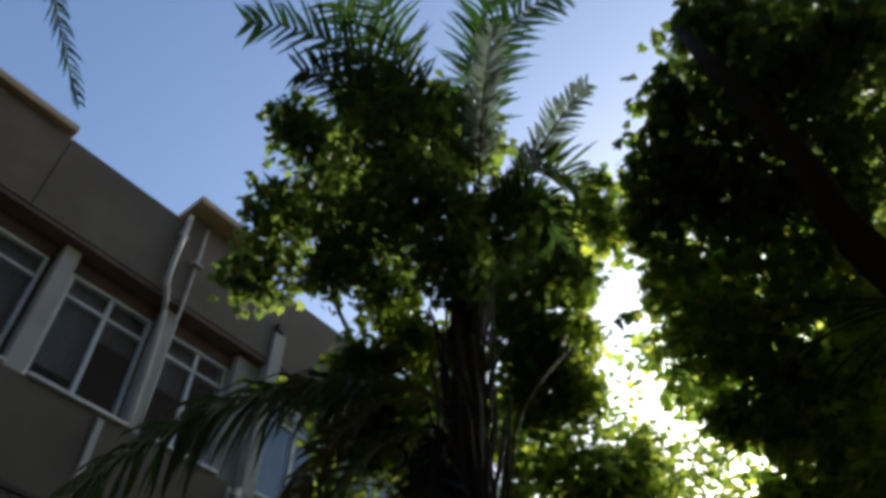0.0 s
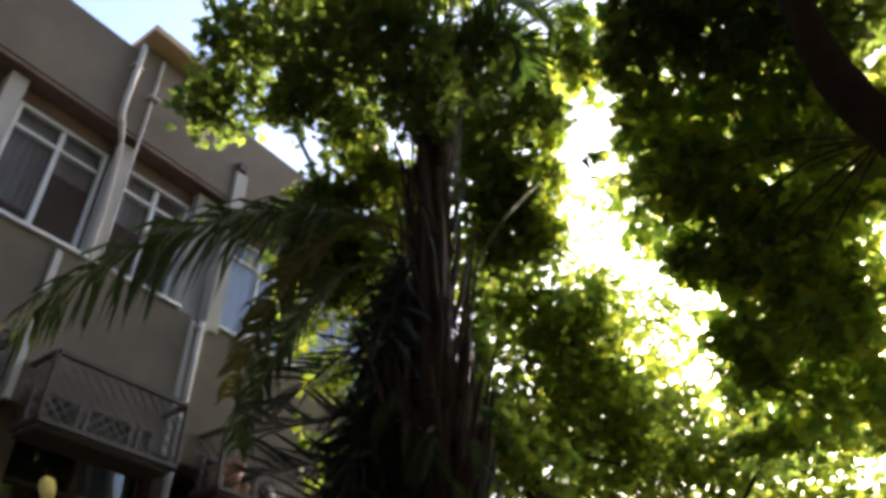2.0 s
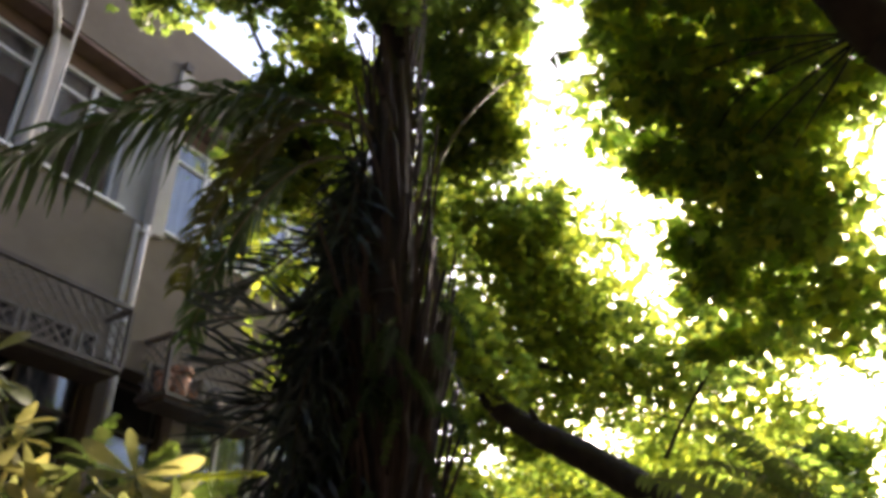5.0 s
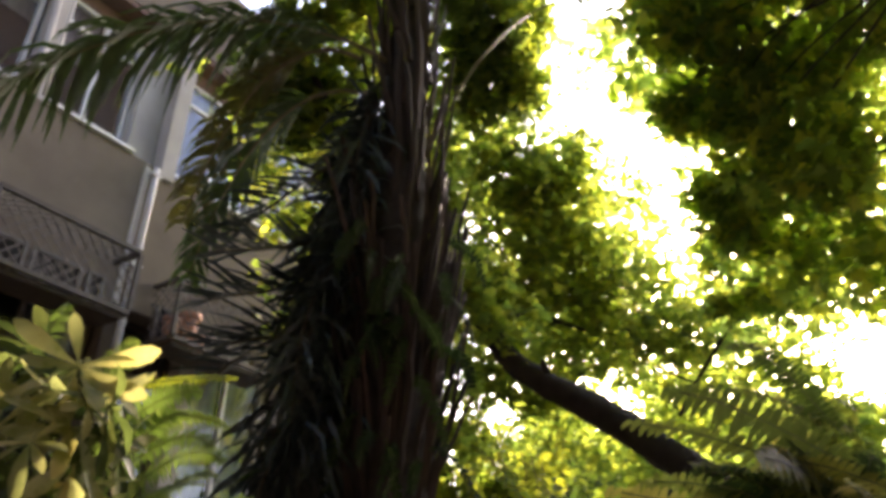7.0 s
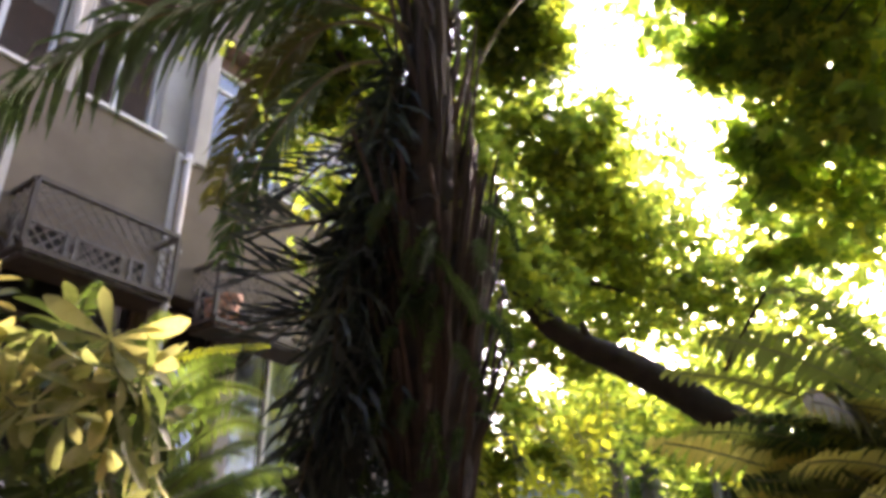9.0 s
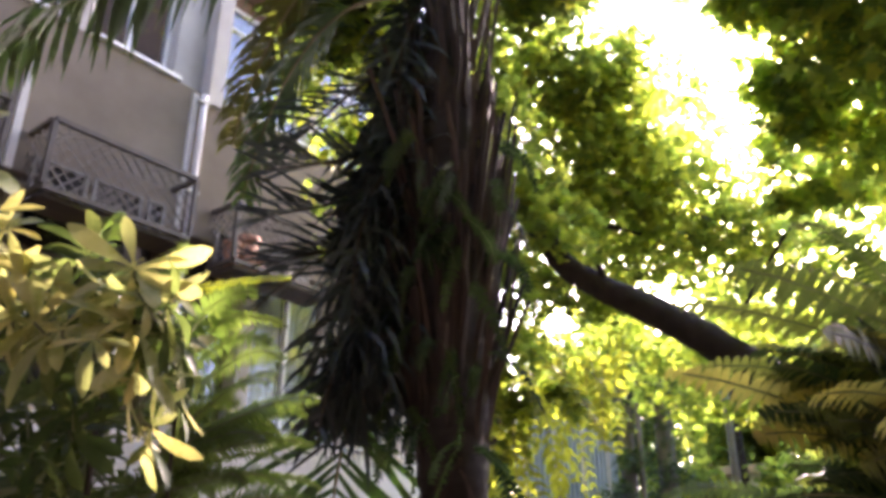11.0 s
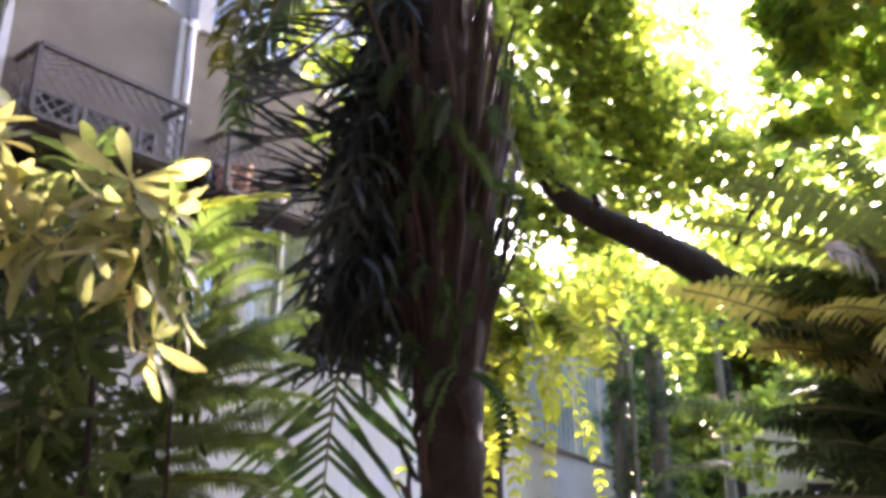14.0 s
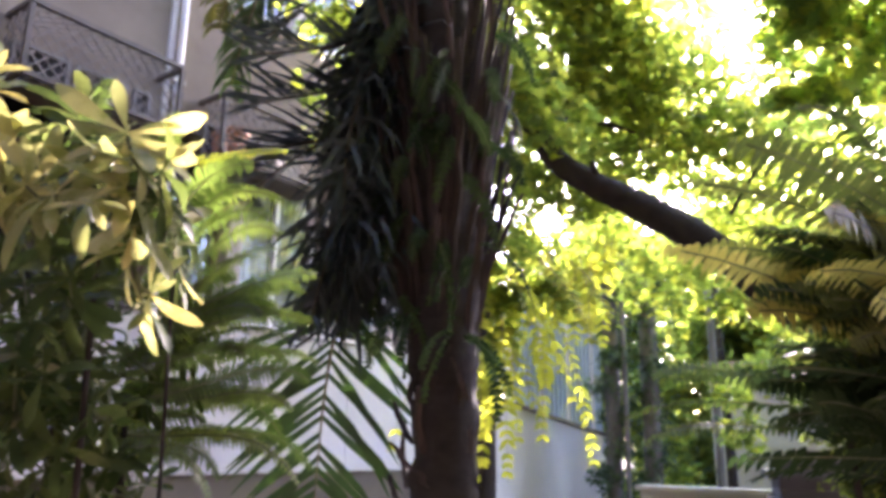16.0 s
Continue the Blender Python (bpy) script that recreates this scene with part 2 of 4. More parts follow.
def tube_data(line, radii, sides=8, rough=0.0, seed=1):
    rng = np.random.default_rng(seed)
    v, f = [], []
    for i, p in enumerate(line):
        d = line[min(i + 1, len(line) - 1)] - line[max(i - 1, 0)]
        d = d / (np.linalg.norm(d) + 1e-9)
        a = np.cross(d, (0.31, 0.17, 0.93) if abs(d[2]) < 0.9 else (1, 0.1, 0))
        a /= np.linalg.norm(a)
        b = np.cross(d, a)
        for k in range(sides):
            w = 2 * math.pi * k / sides
            r = radii[i] * (1 + rough * rng.uniform(-1, 1))
            v.append(p + r * (a * math.cos(w) + b * math.sin(w)))
    for i in range(len(line) - 1):
        for k in range(sides):
            j = (k + 1) % sides
            f.append((i * sides + k, i * sides + j, (i + 1) * sides + j, (i + 1) * sides + k))
    f.append(tuple(range(sides))[::-1])
    f.append(tuple((len(line) - 1) * sides + k for k in range(sides)))
    return v, f


def tube(name, line, radii, material, parent=None, label="", sides=8, rough=0.0, seed=1):
    line = np.array(line, float)
    if np.isscalar(radii):
        radii = [radii] * len(line)
    v, f = tube_data(line, radii, sides, rough, seed)
    return soup(name, v, f, material, parent, label, True)


def rot_frames(rng, n, lean):
    """n random leaf frames: the tip's way, the side and the normal."""
    d = rng.normal(size=(n, 3))
    d[:, 2] = d[:, 2] * 0.5 - lean
    d /= np.linalg.norm(d, axis=1)[:, None]
    up = rng.normal(size=(n, 3)) * 0.55 + (0, 0, 1)
    s = np.cross(d, up)
    s /= np.linalg.norm(s, axis=1)[:, None]
    return d, s, np.cross(s, d)


def crown(name, clumps, density, size, material, parent, label="", seed=1, fingers=5, squash=0.85):
    """A crown of many hand-shaped leaves gathered in uneven clumps."""
    rng = np.random.default_rng(seed)
    cs = []
    for x, y, z, r, *leaves in clumps:
        n = int(density * (leaves[0] if leaves else r * r)) + 1
        u = rng.normal(size=(n, 3))
        u /= np.linalg.norm(u, axis=1)[:, None]
        k = rng.uniform(0.05, 1, n) ** 0.45
        lump = 1 + 0.28 * np.sin(u[:, 0] * 5 + x * 7) * np.cos(u[:, 1] * 4 + y * 5) + 0.15 * rng.normal(size=n)
        cs.append(np.array((x, y, z)) + u * (k * lump * r)[:, None] * (1, 1, squash))
    c = np.vstack(cs)
    n = len(c)
    d, s, w = rot_frames(rng, n, 0.45)
    L = size * rng.uniform(0.65, 1.25, n)
    verts = np.zeros((n, fingers, 4, 3))
    for i in range(fingers):
        a = math.radians(-78 + 156 * i / max(fingers - 1, 1)) if fingers > 1 else 0.0
        reach = L * (1 - 0.32 * abs(i - (fingers - 1) / 2) / max((fingers - 1) / 2, 1)) if fingers > 1 else L
        ax = d * math.cos(a) + s * math.sin(a)
        sd = -d * math.sin(a) + s * math.cos(a)
        hw = (reach * (0.25 if fingers > 1 else 0.33))[:, None]
        mid = c + ax * (reach * 0.58)[:, None] + w * (reach * 0.06)[:, None]
        verts[:, i, 0] = c
        verts[:, i, 1] = mid + sd * hw
        verts[:, i, 2] = c + ax * reach[:, None] - w * (reach * 0.14)[:, None]
        verts[:, i, 3] = mid - sd * hw
    v = verts.reshape(-1, 3)
    # the fingers of one leaf share their first corner, so that a leaf is one island
    base = np.arange(n * fingers) * 4
    first = np.repeat(np.arange(n) * fingers * 4, fingers)
    f = np.stack([first, base + 1, base + 2, base + 3], 1)
    me = bpy.data.meshes.new(name)
    me.vertices.add(len(v))
    me.vertices.foreach_set("co", v.ravel())
    me.loops.add(f.size)
    me.loops.foreach_set("vertex_index", f.ravel().astype(np.int32))
    me.polygons.add(len(f))
    me.polygons.foreach_set("loop_start", np.arange(len(f), dtype=np.int32) * 4)
    me.update(calc_edges=True)
    me.materials.append(material)
    ob = new(name, me)
    ob.parent = parent
    return tagged(ob, label, kind="stuff")


# ---- ground ----
def ground():
    rng = np.random.default_rng(4)
    xs = np.concatenate([[-1500, -300, -80, -30], np.linspace(-16, 10, 27), [30, 80, 300, 1500]])
    ys = np.concatenate([[-1500, -300, -80, -20], np.linspace(-6, 30, 37), [60, 120, 400, 1500]])
    v = [(x, y, rng.uniform(-0.03, 0.02) if -16 < x < 10 and -6 < y < 30 else 0.0) for y in ys for x in xs]
    w = len(xs)
    f = [(j * w + i, j * w + i + 1, (j + 1) * w + i + 1, (j + 1) * w + i) for j in range(len(ys) - 1) for i in range(w - 1)]
    tagged(soup("ground", v, f, SOIL, None, "bare brown garden soil under the trees", True), category="ground", kind="structure")


ground()


def light_blocking_walls():
    """Plain walls added out of view; they close the courtyard and block sky light."""
    for name, lo, hi in (("wall_east", (2.6, -3.0, 0), (3.0, 12.0, 19.0)), ("wall_south", (-4.5, -3.4, 0), (3.0, -3.004, 7.5)), ("wall_south_2", (-15, -3.4, 0), (-4.504, -3.004, 13.0))):
        tagged(box_part(name, lo, hi, DARK_BLOCKER, None, "plain dark unseen wall added to block sky light", 0.02), category="wall", kind="structure")


light_blocking_walls()

# ---- apartment building ----
FX = -8.2          # the face of the parapet and spandrels
Y0, Y1 = -4.0, 9.6


def window(bld, y0, y1, z0, z1, cols, transom, blind, x=FX - 0.3, trim=None):
    """A white framed window: outer frame, mullions, transom, panes and a curtain behind them."""
    t = 0.045
    trim = trim or FRAME
    w = new("window")
    w.parent = bld
    tagged(w, "white framed window with curtains behind the glass")
    bm = bmesh.new()
    box(bm, x - 0.05, y0, z0, x + 0.03, y0 + t, z1, 0.006)
    box(bm, x - 0.05, y1 - t, z0, x + 0.03, y1, z1, 0.006)
    box(bm, x - 0.05, y0 + t, z0, x + 0.03, y1 - t, z0 + t, 0.006)
    box(bm, x - 0.05, y0 + t, z1 - t, x + 0.03, y1 - t, z1, 0.006)
    part("window_frame", bm, trim, w)
    if transom:
        box_part("transom", (x - 0.045, y0 + t, transom - t / 2), (x + 0.025, y1 - t, transom + t / 2), trim, w)
    step = (y1 - y0) / cols
    for i in range(1, cols):
        box_part("mullion", (x - 0.042, y0 + i * step - 0.03, z0 + t), (x + 0.022, y0 + i * step + 0.03, z1 - t), trim, w)
    for i in range(cols):
        a, b = y0 + i * step + 0.03, y0 + (i + 1) * step - 0.03
        spans = [(z0 + t, transom - t / 2), (transom + t / 2, z1 - t)] if transom else [(z0 + t, z1 - t)]
        for lo, hi in spans:
            p = box_part("pane", (x - 0.012, a, lo), (x - 0.006, b, hi), GLASS, w, "", 0)
            p.visible_shadow = False
        if blind[i % len(blind)] > 0:
            h = blind[i % len(blind)] * (z1 - z0)
            n = 16
            ys = np.linspace(a, b, n)
            v = [(x - 0.1 + 0.012 * math.sin(k * 2.1), yy, zz) for zz in (z1 - h, z1) for k, yy in enumerate(ys)]
            soup("curtain", v, [(k, k + 1, n + k + 1, n + k) for k in range(n - 1)], BLIND, w, "grey curtain", True)
    box_part("window_sill", (x - 0.05, y0 - 0.03, z0 - 0.05), (FX + 0.04, y1 + 0.03, z0), trim, w)
    return w


def along_facade(ob):
    """The house stands a little askew: turned four degrees about the drainpipe's bay."""
    ob.matrix_world = Matrix.Translation((FX, 3.2, 0)) @ Matrix.Rotation(radians(4.0), 4, "Z") @ Matrix.Translation((-FX, -3.2, 0))
    return ob


def apartment_building():
    b = thing("apartment_building", "three-storey grey-beige rendered apartment building behind the palm", "building", at=(0, 0, 0))
    # the core is solid; its near-black stands in for unlit rooms
    box_part("wall", (-15, Y0, 0), (FX - 0.55, Y1, 9.2), DARK, b, "solid core, near-black for the unlit rooms")
    box_part("roof", (-15, Y0, 9.2), (FX - 0.36, Y1, 9.35), PLASTER, b, "flat roof")
    for a, c in ((Y0, 1.38), (1.384, 3.1), (3.104, 6.5), (6.504, Y1)):
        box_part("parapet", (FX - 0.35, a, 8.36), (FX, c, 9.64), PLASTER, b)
    for a, c, h, o in ((-0.6, 1.38, -0.19, 0.1), (3.1, 4.3, 0.0, 0.26)):
        box_part("coping", (FX - 0.5, a, 9.86 + h), (FX + o, c, 9.98 + h), CAP, b, "ochre coping slab over the parapet")
    for a, c in ((3.2, 4.2),):
        box_part("upstand", (FX - 0.33, a, 9.644), (FX - 0.02, c, 9.856), PLASTER, b)
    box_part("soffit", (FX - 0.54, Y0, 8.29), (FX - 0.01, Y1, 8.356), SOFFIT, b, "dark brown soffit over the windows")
    # spandrels of the two upper storeys and the pale lower wall
    for a, c in ((Y0, 1.5), (1.504, 3.02), (3.024, 4.9), (4.904, 7.0), (7.004, Y1)):
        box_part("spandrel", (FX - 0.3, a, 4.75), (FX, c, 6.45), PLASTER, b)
    for a, c in ((Y0, 2.0), (2.004, 5.4), (5.404, 7.6), (7.604, Y1)):
        box_part("spandrel", (FX - 0.3, a, 1.3), (FX, c, 2.8), PLASTER_PALE, b, "pale rendered lower wall")
    box_part("plinth", (FX - 0.3, Y0, 0), (FX - 0.03, Y1, 1.296), PLASTER, b)
    for y in (-1.2, 0.4, 1.96, 3.34, 4.87, 6.5, 8.1):
        box_part("pillar", (FX - 0.5, y, 6.45), (FX - 0.13, y + 0.2, 8.286), PLASTER_MID, b, "pale pillar between the windows")
    # pillars with y under 5 take the darker render as shade below the cages
    for y in (-1.2, 0.4, 2.0, 3.1, 4.75, 5.75, 7.2, 8.4):
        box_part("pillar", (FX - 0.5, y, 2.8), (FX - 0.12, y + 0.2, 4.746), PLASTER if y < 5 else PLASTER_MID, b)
    # upper windows
    window(b, -1.0, 0.38, 6.5, 8.1, 2, 7.78, (0.6, 0.8))
    window(b, 0.6, 1.9, 6.5, 8.1, 2, 7.78, (0.5, 0.9))
    window(b, 2.2, 3.3, 6.5, 8.1, 2, 7.78, (0.75, 0.35))
    window(b, 3.55, 4.5, 6.5, 8.1, 2, 7.78, (0.45, 0))
    window(b, 5.08, 6.46, 6.5, 8.1, 2, 7.78, (1.0, 0.9))
    window(b, 6.7, 8.06, 6.5, 8.1, 2, 7.78, (0.6, 0.9))
    # added boards widen the brown soffit band by the shadow under it
    for a, c in ((-1.0, 0.38), (0.6, 1.94), (2.18, 3.32), (3.56, 4.86), (5.09, 6.48), (6.72, 8.08)):
        box_part("head_board", (FX - 0.4, a, 8.104), (FX - 0.26, c, 8.286), SOFFIT, b, "added brown board over the window, soffit colour and shadow in one")
    # middle windows; those under the cages get dark trim for the shade there
    window(b, 0.62, 1.98, 2.86, 4.72, 2, 4.2, (0, 0.3), trim=IRON)
    window(b, 2.22, 3.08, 2.86, 4.72, 1, 4.2, (0, 0.3), trim=IRON)
    window(b, 3.32, 4.72, 2.86, 4.72, 2, 4.2, (0, 0.3), trim=IRON)
    window(b, 4.97, 5.72, 2.86, 4.72, 1, 4.2, (0, 0.3), trim=IRON)
    window(b, 5.97, 7.16, 2.86, 4.72, 2, None, (1.0, 0.95))
    window(b, 7.42, 8.38, 2.86, 4.72, 1, None, (0.9,))
    box_part("infill", (FX - 0.5, 4.51, 6.45), (FX - 0.14, 4.866, 8.286), PLASTER_MID, b, "pale infill beside the window")
    box_part("edge_band", (FX - 0.01, 4.7, 4.75), (FX + 0.02, 4.78, 6.4), PIPE, b)
    # white edge strip of the bay, and the slim joints in the spandrel
    box_part("edge_strip", (FX - 0.12, 4.87, 6.35), (FX + 0.05, 5.07, 8.85), PLASTER_MID, b, "white strip at the corner of the bay")
    box_part("strip_cap", (FX - 0.06, 4.88, 8.854), (FX + 0.09, 5.0, 8.99), IRON, b, "dark metal box on the strip")
    box_part("joint_strip", (FX - 0.01, 2.99, 4.75), (FX + 0.03, 3.07, 6.4), PIPE, b)
    return along_facade(b)


apartment_building()


def drain(label, line, r, brackets):
    p = thing("drainpipe", label, "drainpipe", "drainpipes on the facade")
    tube("pipe", chain(line, 4), r, PIPE, p, sides=10)
    for y, z in brackets:
        box_part("bracket", (FX - 0.01, y - 0.07, z - 0.02), (FX + 0.1, y + 0.07, z + 0.02), PIPE, p, "", 0.004)
    return along_facade(p)


drain("pale round drainpipe running down the facade", [(FX + 0.06, 4.82, 6.4), (FX + 0.06, 4.82, 4.0), (FX + 0.06, 4.82, 2.0), (FX + 0.06, 4.82, 0.02)], 0.04, [(4.82, 6.3), (4.82, 5.2), (4.82, 3.6), (4.82, 2.2)])
drain("pale gutter outlet pipe bent under the parapet", [(FX + 0.07, 3.13, 9.7), (FX + 0.07, 3.13, 9.1), (FX + 0.07, 3.13, 8.5), (FX + 0.05, 3.2, 8.3), (FX - 0.08, 3.32, 8.0), (FX - 0.08, 3.36, 7.2), (FX - 0.08, 3.36, 6.5)], 0.038, [(3.13, 9.3)])
drain("thin grey cable pipe up the facade", [(FX + 0.03, 3.45, 9.72), (FX + 0.03, 3.45, 9.0), (FX + 0.03, 3.45, 8.2), (FX + 0.02, 3.45, 6.5)], 0.018, [(3.45, 9.0)])


def cage(y0, y1, z0=4.5, z1=5.15, x1=-7.76):
    """An iron cage on the wall: rails, posts, diamond mesh on top and front, a floor slab and a lattice screen within."""
    c = thing("balcony_cage", "brown iron cage with diamond wire mesh on the wall", "cage", "cages on the facade")
    x0 = FX + 0.005
    s = 0.024
    for z in (z0, z1):
        box_part("rail", (x1 - s, y0, z - s), (x1 + s, y1, z + s), IRON, c, "", 0.004)
        for y in (y0, y1):
            box_part("side_rail", (x0, y - s, z - s), (x1 - s, y + s, z + s), IRON, c, "", 0.004)
    for y in (y0, y1):
        box_part("post", (x1 - s, y - s, z0 + s), (x1 + s, y + s, z1 - s), IRON, c, "", 0.004)
    box_part("floor_slab", (x0, y0 + 0.03, z0 - 0.07), (x1 - 0.03, y1 - 0.03, z0 - 0.025), IRON, c, "dark brown cage floor")

    def wires(name, origin, u, v, wu, wv, pitch=0.125, r=0.0055):
        vs, fs = [], []
        o, u, v = np.array(origin), np.array(u, float), np.array(v, float)
        k = -wv
        while k < wu:
            for sgn in (1, -1):
                a0, a1 = (k, 0.0), (k + wv, wv)
                if a0[0] < 0:
                    a0 = (0.0, -k)
                if a1[0] > wu:
                    a1 = (wu, wu - k)
                if a1[0] - a0[0] > 0.01:
                    pa, pb = [o + u * (q[0] if sgn > 0 else wu - q[0]) + v * q[1] for q in (a0, a1)]
                    tv, tf = tube_data(np.array([pa, pb]), [r, r], 4)
                    fs += [tuple(i + len(vs) for i in q) for q in tf]
                    vs += tv
            k += pitch
        soup(name, vs, fs, MESH, c, "diamond wire mesh")

    wires("top_mesh", (x0, y0, z1), (0, 1, 0), (1, 0, 0), y1 - y0, x1 - x0)
    wires("front_mesh", (x1, y0, z0), (0, 1, 0), (0, 0, 1), y1 - y0, z1 - z0)
    wires("side_mesh", (x0, y0, z0), (1, 0, 0), (0, 0, 1), x1 - x0, z1 - z0)
    # lattice vents in the wall within the cage, in pale frames over plates blackened as shaded openings
    w = (y1 - y0 - 0.1) / 2.35
    xl = FX + 0.012
    for i in range(3):
        a = y0 + 0.05 + i * w
        b = min(a + w - 0.05, y1 - 0.05)
        bm = bmesh.new()
        box(bm, xl, a, z0 + 0.0, xl + 0.03, a + 0.04, z0 + 0.46, 0.003)
        box(bm, xl, b - 0.04, z0 + 0.0, xl + 0.03, b, z0 + 0.46, 0.003)
        box(bm, xl, a + 0.04, z0 + 0.43, xl + 0.03, b - 0.04, z0 + 0.46, 0.003)
        box(bm, xl, a + 0.04, z0, xl + 0.03, b - 0.04, z0 + 0.03, 0.003)
        panel = part("lattice_frame", bm, UNIT, c, "pale frame of a lattice vent")
        box_part("opening", (FX + 0.004, a + 0.04, z0 + 0.03), (FX + 0.01, b - 0.04, z0 + 0.43), DARK, panel, "near-black plate for a shaded opening", 0)
        vs, fs = [], []
        for j in range(-2, int((b - a) / 0.12) + 2):
            for q in (1, -1):
                ya = a + 0.05 + j * 0.12
                yb = ya + 0.40 * q
                lo, hi = a + 0.04, b - 0.04
                s0, s1 = 0.0, 1.0
                if q > 0:
                    s0, s1 = max(0, (lo - ya) / 0.40), min(1, (hi - ya) / 0.40)
                else:
                    s0, s1 = max(0, (ya - hi) / 0.40), min(1, (ya - lo) / 0.40)
                if s1 - s0 > 0.05:
                    pa, pb = [(xl + 0.016, ya + 0.40 * q * s, z0 + 0.03 + 0.40 * s) for s in (s0, s1)]
                    tv, tf = tube_data(np.array([pa, pb]), [0.008, 0.008], 4)
                    fs += [tuple(i2 + len(vs) for i2 in q2) for q2 in tf]
                    vs += tv
        if vs:
            soup("lattice", vs, fs, MESH, panel)
    return along_facade(c)


cage(3.17, 4.62)
cage(1.35, 2.8)
cage(5.15, 6.6, 4.45, 5.1)


def ac_unit(y, z):
    a = thing("air_conditioner", "off-white outdoor air conditioner unit inside an iron cage", "air conditioner", "units in the cages")
    box_part("casing", (FX + 0.03, y, z), (FX + 0.28, y + 0.62, z + 0.4), UNIT, a, "", 0.015)
    tube("fan_ring", [(FX + 0.281, y + 0.22, z + 0.2), (FX + 0.29, y + 0.22, z + 0.2)], 0.15, DARK, a, "dark fan opening", 16)
    along_facade(a)


ac_unit(5.75, 4.43)


def flower_pot(y, r, h):
    """A terracotta pot standing in the cage."""
    t = thing("flower_pot", "small weathered terracotta pot inside an iron cage", "pot", "pots in the cage")
    x = FX + 0.24
    tube("pot", [(x, y, 4.426), (x, y, 4.43 + h * 0.8)], [r * 0.7, r], TERRACOTTA, t, sides=14)
    tube("rim", [(x, y, 4.431 + h * 0.8), (x, y, 4.43 + h)], r * 1.12, TERRACOTTA, t, "thick rim", 14)
    along_facade(t)


for pot_y, pot_r, pot_h in ((5.27, 0.09, 0.3), (5.48, 0.11, 0.42), (5.64, 0.07, 0.22)):
    flower_pot(pot_y, pot_r, pot_h)


# ---- garden wall, slat screen, low wall ----
def garden_wall():
    w = thing("garden_wall", "pale rendered garden wall with a sloping top beside the palm", "wall")
    v = []
    for x in (FX - 0.25, FX):
        v += [(x, Y1 + 0.004, 0), (x, 15.4, 0), (x, 15.4, 1.76), (x, Y1 + 0.004, 2.48)]
    f = [(0, 1, 2, 3), (7, 6, 5, 4), (0, 4, 5, 1), (1, 5, 6, 2), (2, 6, 7, 3), (3, 7, 4, 0)]
    soup("wall_face", v, f, PLASTER_PALE, w)
    v = []
    for x in (FX - 0.29, FX + 0.04):
        v += [(x, Y1 + 0.004, 2.484), (x, 15.44, 1.764), (x, 15.44, 1.82), (x, Y1 + 0.004, 2.54)]
    soup("coping", v, f, PLASTER, w)
    along_facade(w)


garden_wall()


def slat_screen():
    s = thing("slat_screen", "blue-green vertical slat screen standing on the garden wall", "screen")
    k = 0
    y = Y1 + 0.1
    rng = random.Random(3)
    while y < 15.0:
        zb = 2.55 - (y - Y1) * 0.1233
        x = FX - 0.12
        box_part("slat", (x - 0.02, y, zb), (x + 0.02, y + 0.09, 3.9 + rng.uniform(-0.05, 0.05)), PIPE if k % 6 == 5 else SLAT, s, "", 0.004)
        y += 0.17
        k += 1
    for z in (2.75, 3.7):
        box_part("rail", (FX - 0.175, Y1 + 0.1, z), (FX - 0.142, 15.1, z + 0.06), SLAT, s)
    along_facade(s)


slat_screen()


def low_wall():
    w = thing("low_wall", "low cream wall across the end of the garden", "wall")
    box_part("wall_face", (-6.2, 10.6, 0), (-1.5, 10.85, 1.08), CREAM, w)
    box_part("coping", (-6.25, 10.55, 1.082), (-1.45, 10.9, 1.15), CREAM, w)
    w.rotation_euler = (0, 0, 0)


low_wall()


def far_house():
    h = thing("garden_house", "cream house wall with a dark window band behind the low wall", "house")
    box_part("wall", (-7.0, 15.2, 0), (0.5, 15.6, 3.0), CREAM, h)
    box_part("window", (-5.6, 15.15, 0.9), (-2.2, 15.196, 1.6), DARK, h, "long window, near-black for the unlit room")
    box_part("lintel", (-5.8, 15.1, 1.604), (-2.0, 15.196, 1.68), CREAM, h)
    box_part("roof", (-7.2, 15.0, 3.004), (0.7, 15.9, 3.15), CAP, h)


far_house()


def waste_container():
    c = thing("waste_container", "dark grey plastic waste container with rounded corners", "container", at=(-3.56, 8.67, 0))
    c.rotation_euler = (0, 0, radians(24))
    box_part("body", (-0.38, -0.36, 0.12), (0.38, 0.36, 1.266), BIN, c, "", 0.06)
    box_part("lid", (-0.41, -0.39, 1.270), (0.41, 0.39, 1.520), BIN, c, "slightly domed lid", 0.09)
    for x in (-0.25, 0.25):
        tube("wheel", [(x - 0.03, 0.25, 0.08), (x + 0.03, 0.25, 0.08)], 0.085, DARK, c, sides=14)


waste_container()


# ---- palm ----
PX, PY = -3.74, 3.78


